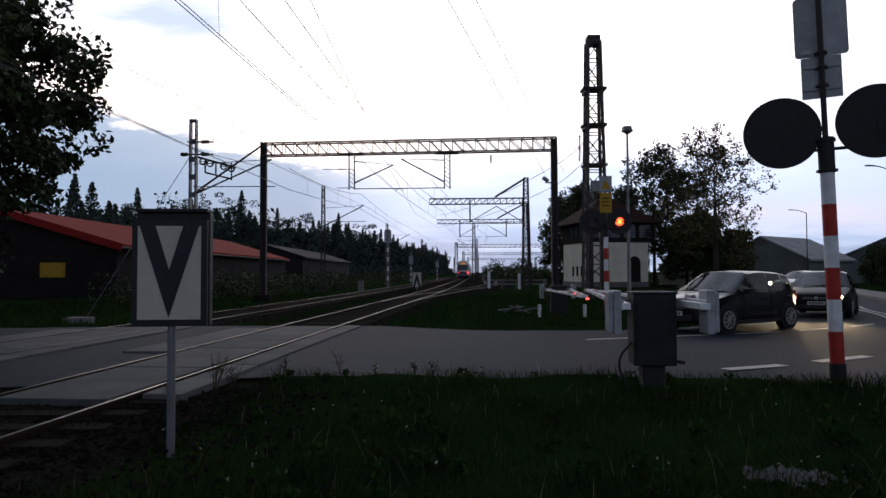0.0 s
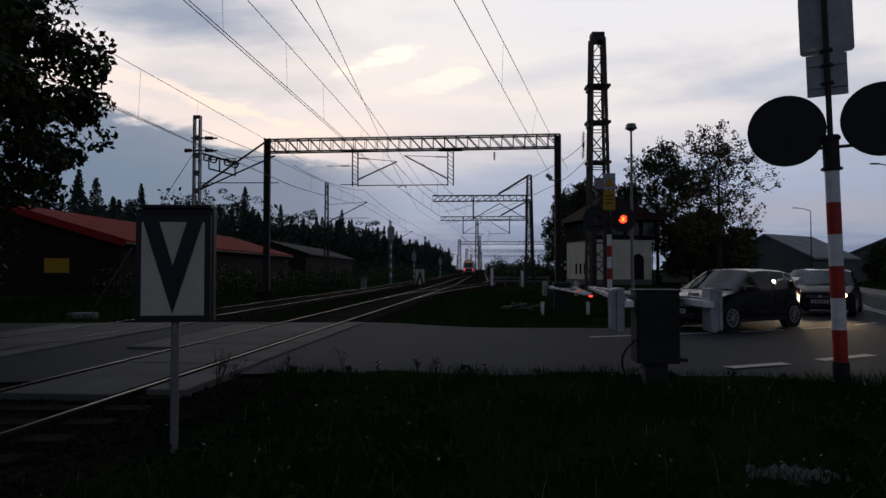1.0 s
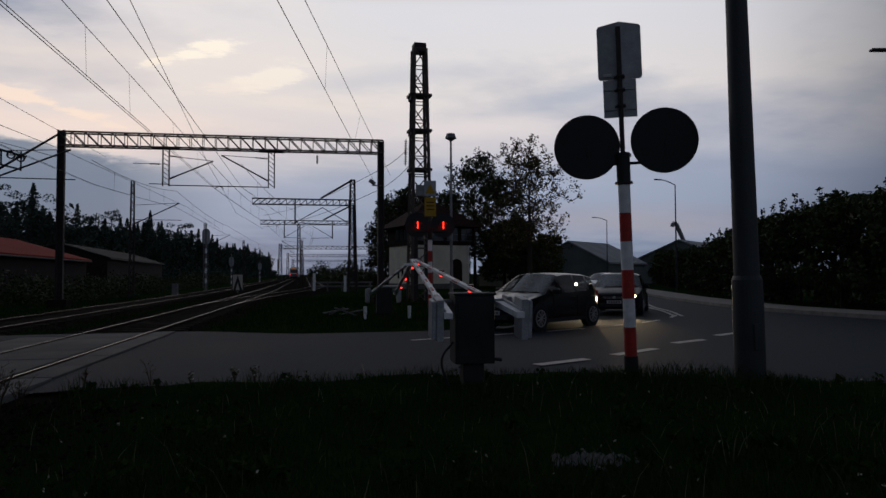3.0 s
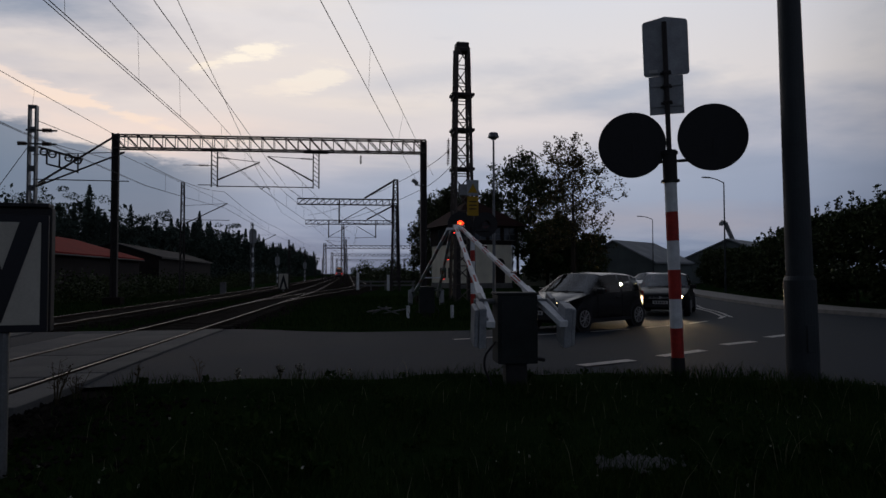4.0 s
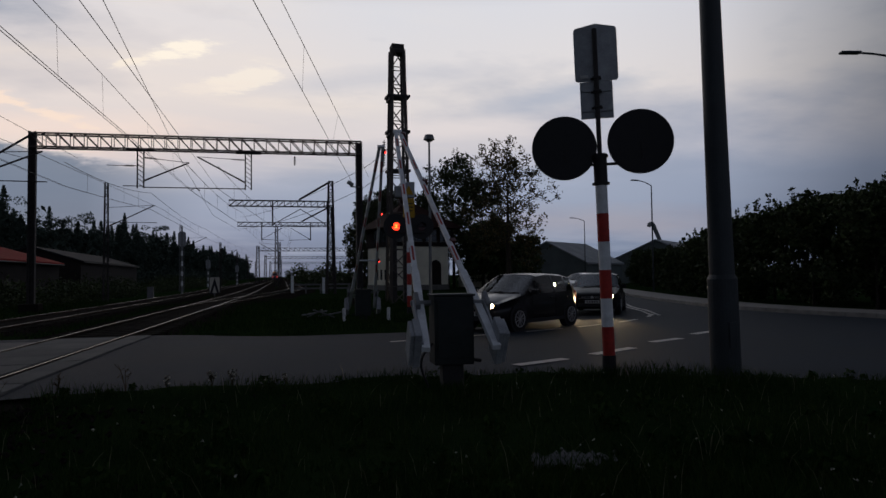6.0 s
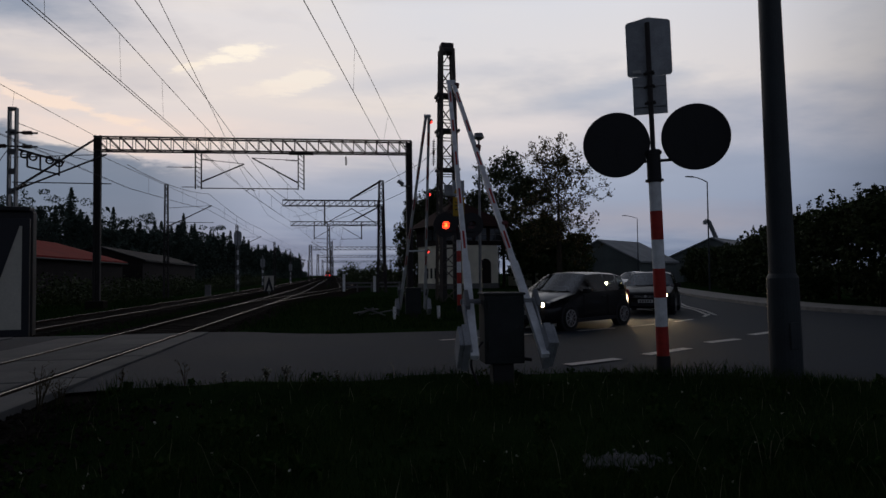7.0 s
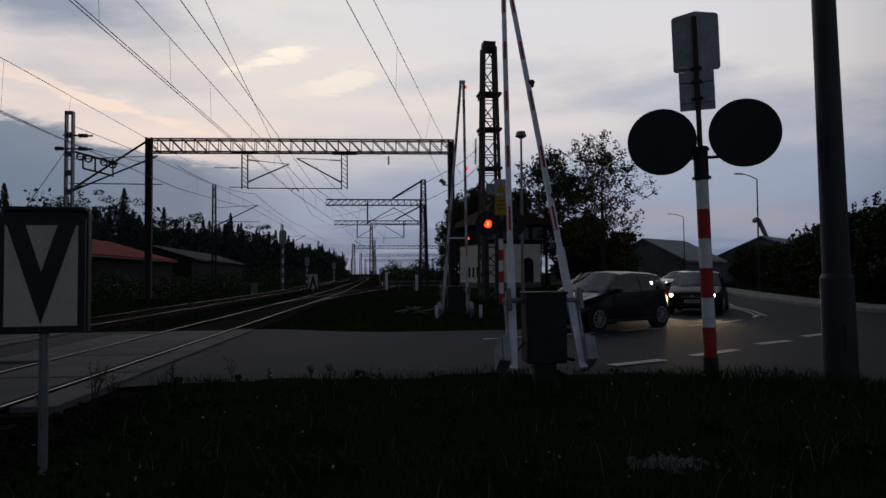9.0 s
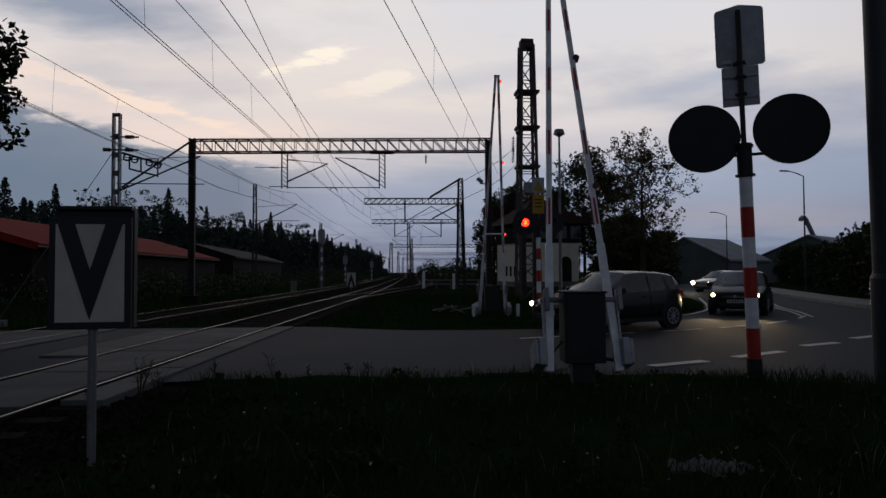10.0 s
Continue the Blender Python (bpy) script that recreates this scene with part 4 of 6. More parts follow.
def v_board(x, y, yaw, w, h, z0, label, flip=False, housing=True):
    s = empty("railway_sign", Matrix.Translation((x, y, -0.05)) @ Matrix.Rotation(radians(yaw), 4, "Z"), label, "railway sign", "railway signs")
    part("post", bm_rods(((0, 0.06, 0), (0, 0.06, z0 + h * 0.8), 0.034), n=12), "galv", s, "grey tubular post")
    part("board", bm_box((0, 0, z0 + h / 2, w, 0.03, h), bev=0.006), "navy", s, "board with a dark border")
    iw, ih = w - 0.1, h - 0.11
    part("face", bm_box((0, -0.018, z0 + h / 2, iw, 0.008, ih)), "signface", s, "off-white reflective face")
    zt, zb = z0 + h / 2 + ih / 2, z0 + h / 2 - ih / 2
    poly = [(-iw * 0.47, zt), (-iw * 0.22, zt), (0, zt - ih * 0.47), (iw * 0.22, zt), (iw * 0.47, zt), (0, zb + ih * 0.02)]
    if flip:
        poly = [(a, zt + zb - b) for a, b in poly][::-1]
    bm = bm_prism(poly, 0.006)
    bmesh.ops.translate(bm, vec=(0, -0.0255, 0), verts=bm.verts[:])
    part("chevron", bm, "navy", s, "bold black V stroke")
    if housing:
        part("housing", bm_box((0.012, 0.09, z0 + h / 2 + 0.03, w - 0.01, 0.10, h + 0.06), bev=0.01), "black", s, "dark box behind the board")
        part("hood", bm_box((0.01, 0.075, z0 + h + 0.075, w * 0.94, 0.14, 0.03), bev=0.006), "black", s)
    return s


v_board(-2.2, 5.51, 4, 0.60, 0.87, 1.12, "black V on white board on a grey post")
v_board(-1.95, 57, 0, 0.85, 1.35, 0.25, "small white board with black chevron between the tracks", flip=True, housing=False)


FLASHERS = []


def crossing_signal(x, y, yaw, lean, label, warning, offsets):
    """Red and white post with two round black lamp boards. Lamps face local -y."""
    s = empty("crossing_signal", Matrix.Translation((x, y, -0.05)) @ Matrix.Rotation(radians(lean), 4, "Y") @ Matrix.Rotation(radians(yaw), 4, "Z"), label, "crossing signal", "crossing signals")
    r, z = 0.088, 0.05
    part("base", bm_rods(((0, 0, 0), (0, 0, 0.34), 0.105, 0.1), ((0, 0, 0), (0, 0, 0.05), 0.17), n=20), "black", s, "black post foot")
    for i in range(6):
        a, b = 0.34 + 0.418 * i, 0.34 + 0.418 * (i + 1)
        part("post_band", bm_rods(((0, 0, a), (0, 0, b), r - 0.001 * (i % 2)), n=20), "red" if i % 2 == 0 else "white", s, ("red" if i % 2 == 0 else "white") + " reflective band")
    part("clamp", bm_rods(((0, 0, 2.85), (0, 0, 3.32), 0.1), ((0, 0, 2.86), (0, 0, 2.89), 0.13), ((0, 0, 3.26), (0, 0, 3.30), 0.12), n=20), "black", s)
    part("upper_tube", bm_rods(((0, 0, 3.3), (0, 0, 5.2), 0.036), n=14), "steel", s)
    part("crossbar", bm_rods(((-0.62, -0.055, 3.17), (0.62, -0.055, 3.17), 0.022), n=10), "black", s)
    for k in offsets:
        bm = bmesh.new()
        rise = 0.0 if warning else 0.015 if k > 0 else 0.055
        rod(bm, (k, -0.03, 3.42 + rise), (k, 0.01, 3.42 + rise), 0.48, n=48)
        bmesh.ops.bevel(bm, geom=[e for e in bm.edges if e.calc_face_angle(0) > 1], offset=0.01, segments=2, affect="EDGES")
        d = part("lamp_board", bm, "black", s, "round matt black lamp board", True)
        for p in d.data.polygons:
            p.use_smooth = p.normal.y ** 2 < 0.9
        part("rear_clip", bm_box((k - 0.01, 0.014, 3.34, 0.035, 0.012, 0.26), bev=0.004), "black", d)
        part("unlit_glass", bm_rods(((k, -0.036, 3.42), (k, -0.03, 3.42), 0.155), n=24), "unlit", d, "dark red glass")
        # the lit lens, hinged on the face of the board, so that it can turn away between two flashes
        bm = bm_rods(((0, -0.020, 0), (0, 0, 0), 0.15), ((0, -0.024, 0), (0, -0.020, 0), 0.065, 0.07), n=24)
        lens = part("lens", bm, "redlamp", d, "glowing red lens")
        lens.data.materials.append(M["core"])
        for p in lens.data.polygons:
            p.material_index = 1 if p.center.y < -0.0215 else 0
        lens.location = (k, -0.03, 3.42)
        if warning:
            FLASHERS.append((lens, "Z", 1 if k > 0 else 0))
        bm = bmesh.new()
        for i in range(13):
            a0, a1 = math.pi * (i - 0.5) / 12, math.pi * (i + 0.5) / 12
            bar(bm, (k + 0.15 * math.cos(a0), -0.15, 3.42 + 0.15 * math.sin(a0)), (k + 0.15 * math.cos(a1), -0.15, 3.42 + 0.15 * math.sin(a1)), 0.24, 0.006)
        part("visor", bm, "black", d)
    if warning:
        part("warning_plate", bm_box((0, -0.07, 4.13, 0.44, 0.012, 0.74), bev=0.004), "yellow", s, "dull yellow warning plate")
        part("upper_sign", bm_box((0, -0.07, 4.84, 0.46, 0.012, 0.6), bev=0.004), "signback", s, "grey plate with a triangle")
        bm = bm_prism([(-0.19, 4.64), (0.19, 4.64), (0, 5.0)], 0.006)
        bmesh.ops.translate(bm, vec=(0, -0.082, 0), verts=bm.verts[:])
        part("triangle", bm, "yellow", s)
        for i in range(3):
            part("text_bar", bm_box((0, -0.08, 4.3 - 0.14 * i, 0.3, 0.006, 0.04)), "black", s)
    else:
        fold = bmesh.new()
        for sgn in (-1, 1):
            ring = [(0.0, 4.42), (0.0, 5.30)] + [(0.27 + 0.05 * math.sin(a), 5.21 + 0.05 * math.cos(a)) for a in (0, 0.5, 1.05, 1.57)] + [(0.27 + 0.05 * math.cos(a), 4.49 - 0.05 * math.sin(a)) for a in (0, 0.5, 1.05, 1.57)]
            lo = [fold.verts.new((-0.02 + sgn * a, -0.060 - 0.16 * a, b)) for a, b in ring]
            hi = [fold.verts.new((-0.02 + sgn * a, -0.072 - 0.16 * a, b)) for a, b in ring]
            fold.faces.new(lo)
            fold.faces.new(hi[::-1])
            for q in range(len(ring)):
                w2 = (q + 1) % len(ring)
                fold.faces.new((lo[q], hi[q], hi[w2], lo[w2]))
        bmesh.ops.recalc_face_normals(fold, faces=fold.faces[:])
        part("upper_plate", fold, "signback", s, "grey back of a folded rectangular plate")
        for dz in (4.46, 4.26, 4.02):
            part("bracket", bm_box((0, -0.045, dz, 0.16, 0.03, 0.035), (0, 0.05, dz, 0.12, 0.012, 0.03), bev=0.004), "steel", s)
        part("lower_plate", bm_box((0, -0.055, 4.14, 0.48, 0.01, 0.56), (0, -0.04, 4.28, 0.44, 0.02, 0.03), (0, -0.04, 3.98, 0.44, 0.02, 0.03), bev=0.003), "signback", s, "grey back of a smaller plate")
        part("sticker", bm_box((0.17, -0.05, 4.50, 0.12, 0.008, 0.045)), "plate", s)
    return s


crossing_signal(5.22, 8.87, 180 - 24, -1.7, "red and white striped post with round black lamp boards", False, (-0.60, 0.515))
crossing_signal(6.22, 25.2, -4, 0, "striped crossing signal with flashing red lamps and yellow plate", True, (-0.50, 0.50))

# trackside signal seen from behind, on a banded post
ts = empty("railway_signal", Matrix.Translation((-5.25, 68, -0.1)), "slim trackside signal on a banded post, seen from behind", "railway signal")
part("post", bm_rods(((0, 0, 0), (0, 0, 6.5), 0.085, 0.07), n=12), "galv", ts)
for i in range(4):
    part("post_band", bm_rods(((0, 0, 0.8 + 0.95 * i), (0, 0, 1.25 + 0.95 * i), 0.095), n=12), "white", ts, "white painted band")
part("back_board", bm_prism([(-0.36, 4.75), (-0.22, 4.55), (0.22, 4.55), (0.36, 4.75), (0.36, 5.75), (0.22, 5.95), (-0.22, 5.95), (-0.36, 5.75)], 0.05), "signback", ts, "grey back of the lamp board")
part("lamp_housing", bm_box((0, 0.18, 5.5, 0.3, 0.3, 0.34), (0, 0.18, 4.98, 0.3, 0.3, 0.34), bev=0.03), "black", ts)
part("ladder", bm_bars([((-0.2, -0.25, 0.3), (-0.2, -0.12, 4.6), 0.03), ((0.2, -0.25, 0.3), (0.2, -0.12, 4.6), 0.03)] + [((-0.2, -0.25 + 0.03 * z, 0.3 + z), (0.2, -0.25 + 0.03 * z, 0.3 + z), 0.025) for z in np.arange(0.2, 4.2, 0.35)]), "galv", ts)
for x, y, h in ((-0.6, 150, 4.6), (-4.8, 112, 4.9)):
    o = copy_thing(ts, Matrix.Translation((x, y, -0.1 - 6.5 + h)))
part("floodlight", bm_box((0, 0, 0, 0.34, 0.22, 0.16, Matrix.Translation(span + Vector((-0.45, -0.1, 6.1))) @ Matrix.Rotation(0.6, 4, "Y")), (span.x - 0.2, span.y, 5.95, 0.5, 0.06, 0.06), bev=0.02), "galv", gan, "grey floodlight on a short arm")

# ---- barriers ----
BOOM = 6.2
FAR_BOOM = 7.0


def barrier(x, y, yaw, label, lampm, lamp_tube, z=0.0, reach=BOOM):
    b = empty("level_crossing_barrier", Matrix.Translation((x, y, z)) @ Matrix.Rotation(radians(yaw), 4, "Z"), label, "barrier", "barriers")
    part("cabinet", bm_box((0, 0, 0.78, 0.52, 0.42, 0.88), bev=0.015), "box", b, "grey-green steel machine cabinet")
    part("lid", bm_box((0, 0, 1.235, 0.555, 0.455, 0.03), bev=0.01), "box", b)
    part("door_panel", bm_box((0, -0.214, 0.8, 0.44, 0.012, 0.74), bev=0.004), "box", b)
    for dz in (0.55, 1.05):
        part("hinge", bm_rods(((-0.215, -0.226, dz), (-0.215, -0.226, dz + 0.08), 0.012), n=8), "box", b)
    part("lock", bm_rods(((0.18, -0.22, 0.8), (0.18, -0.235, 0.8), 0.02), n=10), "black", b)
    part("foot", bm_box((0, 0, 0.17, 0.28, 0.24, 0.38), bev=0.02), "black", b, "dark steel foot")
    part("axle", bm_rods(((-0.53, 0.05, 1.13), (0.53, 0.05, 1.13), 0.035), n=14), "galv", b)
    c = bpy.data.curves.new("cable", "CURVE")
    c.dimensions, c.bevel_depth = "3D", 0.016
    s = c.splines.new("BEZIER")
    s.bezier_points.add(2)
    for q, p in zip(s.bezier_points, ((-0.27, -0.1, 0.62), (-0.42, -0.12, 0.4), (-0.33, -0.1, 0.05))):
        q.co = p
        q.handle_left_type = q.handle_right_type = "AUTO"
    c.materials.append(M["black"])
    o = new("cable", c)
    o.parent = b
    part("handle", bm_rods(((0.25, -0.15, 0.40), (0.36, -0.15, 0.38), 0.025), n=8), "black", b)
    # boom: two converging white tubes joined at the tip, turning on the axle
    tubes = []
    bm = bmesh.new()
    for k in (-1, 1):
        root, tip = Vector((-0.02 + k * 0.44, -0.92, -0.03)), Vector((k * 0.04, reach, 0.0))
        bar(bm, root, root.lerp(tip, 0.24), 0.10, 0.07)
        bar(bm, root.lerp(tip, 0.2), tip, 0.075, 0.05)
        tubes.append((root, tip))
    bar(bm, (-0.09, reach, 0), (0.09, reach, 0), 0.07, 0.06)
    boom = part("boom", bm, "white", b, "white barrier boom of two tubes joined at the tip")
    bm = bmesh.new()
    bar(bm, tubes[0][0].lerp(tubes[0][1], 0.36), tubes[1][0].lerp(tubes[1][1], 0.36), 0.04, 0.03)
    if lamp_tube == 0:
        part("brace", bm, "white", boom, "thin white cross brace")
    for k, (root, tip) in zip((-1, 1), tubes):
        for i in range(5):
            f = 0.28 + 0.15 * i
            p, q = root.lerp(tip, f), root.lerp(tip, f + 0.055)
            bm = bmesh.new()
            bar(bm, p, q, 0.030, 0.058)
            bar(bm, p, q, 0.082, 0.020)
            part("stripe", bm, "red", boom, "dull red reflective stripe")
        # counterweight plates beside the tube, behind the axle
        part("counterweight", bm_box((-0.03 + k * 0.52, -0.70, -0.10, 0.09, 0.34, 0.50), (-0.03 + k * 0.592, -0.70, -0.10, 0.05, 0.31, 0.46), (-0.02 + k * 0.475, -0.42, -0.02, 0.03, 0.9, 0.12), bev=0.012), "counter", boom, "grey steel counterweight stack")
        part("clevis", bm_box((0.02 + k * 0.47, 0.0, -0.0, 0.06, 0.3, 0.16), bev=0.01), "galv", boom)
    for f, k in ((0.98, 1), (0.66, 1), (0.36, 1)):
        p = tubes[lamp_tube][0].lerp(tubes[lamp_tube][1], f)
        s_ = 0.055 if lamp_tube == 1 else -0.055
        lamp_ = part("warning_lamp", bm_rods((p + Vector((s_, 0, 0.04)), p + Vector((s_, 0, -0.045)), 0.05), n=12), "casing", boom, "small dark red lamp casing")
        lens = part("lens", bm_rods(((0, 0, 0), (0, 0, -0.036), 0.046, 0.03), n=12), lampm, lamp_, "small glowing red lens")
        lens.location = p + Vector((s_, 0, -0.045))
        FLASHERS.append((lens, "Y", 1 if lamp_tube == 1 else 2))
    return b, boom


near_barrier, near_boom = barrier(2.66, 8.5, -5.5, "grey barrier machine with a striped boom over the road", "tail", 1)
far_barrier, far_boom = barrier(3.98, 22.7, 174.8, "barrier machine with a striped boom across the road", "tail", 0, -0.2, FAR_BOOM)
for k in (-0.55, 0.95):
    o = tagged(obj("marker_post", bm_rods(((3.85 + k, 22.4, -0.05), (3.85 + k, 22.4, 0.42), 0.06), n=12), "white"), "short white painted marker post in grass", "marker post", "marker posts")

# ---- cars ----


def wheel(parent, x, y, r, side):
    w = new("wheel")
    w.parent = parent
    w.location = (x, y, r)
    bm = bmesh.new()
    rod(bm, (0, -0.1, 0), (0, 0.1, 0), r, n=28)
    bmesh.ops.bevel(bm, geom=[e for e in bm.edges if e.calc_face_angle(0) > 1], offset=0.03, segments=2, affect="EDGES")
    part("tyre", bm, "rubber", w)
    bm = bmesh.new()
    rod(bm, (0, side * 0.095, 0), (0, side * 0.104, 0), r * 0.66, n=28)
    part("rim_disc", bm, "steel", w)
    bm = bmesh.new()
    rod(bm, (0, side * 0.1, 0), (0, side * 0.116, 0), r * 0.16, n=12)
    for i in range(9):
        a = 2 * math.pi * i / 9
        bar(bm, (0.12 * r * math.cos(a), side * 0.109, 0.12 * r * math.sin(a)), (0.66 * r * math.cos(a), side * 0.109, 0.66 * r * math.sin(a)), 0.045, 0.014)
    for i in range(24):
        a, b2 = 2 * math.pi * i / 24, 2 * math.pi * (i + 1) / 24
        bar(bm, (0.66 * r * math.cos(a), side * 0.108, 0.66 * r * math.sin(a)), (0.66 * r * math.cos(b2), side * 0.108, 0.66 * r * math.sin(b2)), 0.03, 0.02)
    part("rim", bm, "rim", w, "silver spoked rim")
    return w


def car_glass():
    m = bpy.data.materials.new("tinted_glass")
    m.use_nodes = True
    T = m.node_tree
    b = T.nodes["Principled BSDF"]
    b.inputs["Base Color"].default_value, b.inputs["Roughness"].default_value = (0.01, 0.012, 0.014, 1), 0.03
    tr = T.nodes.new("ShaderNodeBsdfTransparent")
    tr.inputs[0].default_value = (0.36, 0.39, 0.40, 1)
    gl = T.nodes.new("ShaderNodeBsdfGlossy")
    gl.inputs["Roughness"].default_value = 0.03
    mx = T.nodes.new("ShaderNodeMixShader")
    fr = T.nodes.new("ShaderNodeLayerWeight")
    fr.inputs[0].default_value = 0.35
    pw = T.nodes.new("ShaderNodeMath")
    pw.operation, pw.inputs[1].default_value = "POWER", 3.0
    T.links.new(fr.outputs["Facing"], pw.inputs[0])
    sc = T.nodes.new("ShaderNodeMath")
    sc.operation, sc.inputs[1].default_value, sc.inputs[2].default_value = "MULTIPLY_ADD", 0.55, 0.11
    T.links.new(pw.outputs[0], sc.inputs[0])
    T.links.new(sc.outputs[0], mx.inputs[0])
    T.links.new(tr.outputs[0], mx.inputs[1])
    T.links.new(gl.outputs[0], mx.inputs[2])
    T.links.new(mx.outputs[0], T.nodes["Material Output"].inputs[0])
    return m


M["tint"] = car_glass()


def car(m, paint, label, lights="low", L=4.2, W=1.76, H=1.48, tall=0.0):
    """A five-door hatchback; its nose points along local -x, its middle is the origin."""
    c = empty("car", m, label, "car", "cars")
    h = L / 2
    # stations along the car: x, sill, bonnet or belt height, roof height, half width, roof half width
    st = [(-h, 0.34, 0.60, None, 0.60), (-h + 0.06, 0.24, 0.68, None, 0.74), (-h + 0.28, 0.20, 0.76, None, 0.83), (-h + 0.75, 0.20, 0.86, None, 0.87), (-h + 1.08, 0.20, 0.93, None, 0.88),
          (-h + 1.42, 0.20, 0.95, 1.14, 0.88), (-h + 1.95, 0.20, 0.95, H - 0.035, 0.88), (-h + 2.25, 0.20, 0.955, H, 0.88), (-h + 2.62, 0.20, 0.96, H, 0.88), (-h + 2.72, 0.20, 0.965, H - 0.005, 0.88),
          (-h + 3.25, 0.20, 0.98, H - 0.03, 0.88), (-h + 3.34, 0.20, 0.985, H - 0.04, 0.875), (-h + 3.70, 0.22, 1.0, H - 0.09, 0.83), (h - 0.22, 0.26, 0.98, 1.16, 0.74), (h - 0.07, 0.32, 0.88, 0.98, 0.62), (h, 0.38, 0.70, 0.80, 0.48)]
    k = W / 1.76
    rows = []
    for x, sl, belt, roof, hw in st:
        hw *= k
        top = roof if roof else belt + 0.03
        cab = 0.0 if not roof else min(1.0, max(0.0, (roof - belt) / 0.5))
        rw = hw - 0.06 - 0.17 * cab
        rows.append([(x, 0, sl), (x, hw * 0.86, sl), (x, hw * 0.99, sl + 0.12), (x, hw, (sl + belt) / 2 + 0.08), (x, hw - 0.05, belt), (x, rw + 0.03, top - 0.045), (x, rw - 0.10, top), (x, 0, top + 0.02)])
    bm, glassq = bmesh.new(), []
    grid = [[(bm.verts.new(p), bm.verts.new((p[0], -p[1], p[2])) if p[1] else None) for p in r] for r in rows]
    vt = lambda i, j, s: grid[i][j][0] if s == 0 or grid[i][j][1] is None else grid[i][j][1]
    for i in range(len(rows) - 1):
        for j in range(7):
            for s in (0, 1):
                q = [vt(i, j, s), vt(i + 1, j, s), vt(i + 1, j + 1, s), vt(i, j + 1, s)]
                name = None
                if j == 4:
                    name = {5: "front_window", 6: "front_window", 7: "front_window", 9: "rear_window", 11: "quarter_window"}.get(i)
                if j in (5, 6) and i in (4, 5):
                    name = "windscreen"
                if j in (5, 6) and i in (12, 13):
                    name = "tailgate_window"
                if name:
                    glassq.append((name + str(s) if "window" in name and "tail" not in name else name, [v.co.copy() for v in q]))
                else:
                    bm.faces.new(q)
    bm.faces.new([vt(0, j, 0) for j in range(8)] + [vt(0, j, 1) for j in range(6, 0, -1)])
    bm.faces.new([vt(len(rows) - 1, j, 0) for j in range(8)] + [vt(len(rows) - 1, j, 1) for j in range(6, 0, -1)])
    bmesh.ops.recalc_face_normals(bm, faces=bm.faces[:])
    body = part("body", bm, paint, c, "glossy dark paint" if paint != "carsilver" else "silver paint", True)
    groups = {}
    for name, q in glassq:
        groups.setdefault(name, []).append(q)
    for name, qs in groups.items():
        g = bmesh.new()
        for q in qs:
            g.faces.new([g.verts.new(p) for p in q])
        bmesh.ops.remove_doubles(g, verts=g.verts[:], dist=0.001)
        bmesh.ops.recalc_face_normals(g, faces=g.faces[:])
        part(name.rstrip("01"), g, "tint", body, "tinted car glass", True)
    # dark cabin: seats, dashboard
    part("dashboard", bm_box((-h + 1.35, 0, 0.86, 0.5, 1.4 * k, 0.16), bev=0.03), "black", body)
    for sy in (0.36, -0.36):
        part("seat", bm_box((0.1, sy, 0.78, 0.16, 0.46, 0.62), (0.15, sy, 1.16, 0.1, 0.24, 0.18), bev=0.03), "black", body)
    part("rear_bench", bm_box((1.05, 0, 0.68, 0.18, 1.2, 0.5), bev=0.03), "black", body)
    # wheel arches and wheels
    r = 0.315
    for wx in (-h + 0.85, -h + 0.85 + 2.58 * L / 4.2):
        for s in (-1, 1):
            bm = bmesh.new()
            rod(bm, (wx, s * 0.70 * k, r + 0.02), (wx, s * 0.884 * k, r + 0.02), r + 0.065, n=28)
            part("wheel_arch", bm, "black", body)
            wheel(c, wx, s * 0.805 * k, r, s)
    # lamps, grille, plates, mirrors
    for s in (-1, 1):
        part("headlight", bm_box((-h + 0.12, s * 0.64 * k, 0.675, 0.26, 0.24, 0.13), bev=0.04), "pane", body)
        big = lights == "glare" and s > 0
        bulb = part("headlight_bulb", bm_rods(((-0.03, 0, 0), (0, 0, 0), 0.12 if big else 0.06), n=14), "glare" if big else "lamp_on", body, "lit headlamp")
        bulb.location = (-h + 0.005, s * 0.66 * k, 0.675)
        if lights == "later":
            FLASHERS.append((bulb, "Z", 3))
        part("fog_lamp", bm_box((-h + 0.06, s * 0.6 * k, 0.36, 0.08, 0.16, 0.08), bev=0.01), "black", body)
        part("tail_light", bm_box((h - 0.19, s * 0.62 * k, 0.85, 0.14, 0.18, 0.26), bev=0.02), "red", body, "red tail light")
        mm = part("mirror", bm_box((-h + 1.52, s * 0.96 * k, 1.0, 0.13, 0.20, 0.14), (-h + 1.54, s * 0.86 * k, 0.95, 0.07, 0.12, 0.05), bev=0.02), paint, body)
        for dx in (1.5, 2.66):
            part("door_seam", bm_box((-h + dx, s * 0.879 * k, 0.6, 0.012, 0.012, 0.61)), "black", body)
        for dx in (2.45, 3.4):
            part("door_handle", bm_box((-h + dx, s * 0.885 * k, 0.83, 0.17, 0.03, 0.03), bev=0.008), paint, body)
    part("grille", bm_box((-h - 0.005, 0, 0.62, 0.03, 0.8, 0.09), (-h + 0.0, 0, 0.36, 0.05, 1.0, 0.14), bev=0.01), "black", body)
    for dz in (0.60, 0.64):
        part("grille_bar", bm_box((-h - 0.022, 0, dz, 0.012, 0.78, 0.01)), "rim", body)
    part("number_plate", bm_box((-h - 0.022, 0, 0.47, 0.012, 0.5, 0.11), bev=0.004), "plate", body)
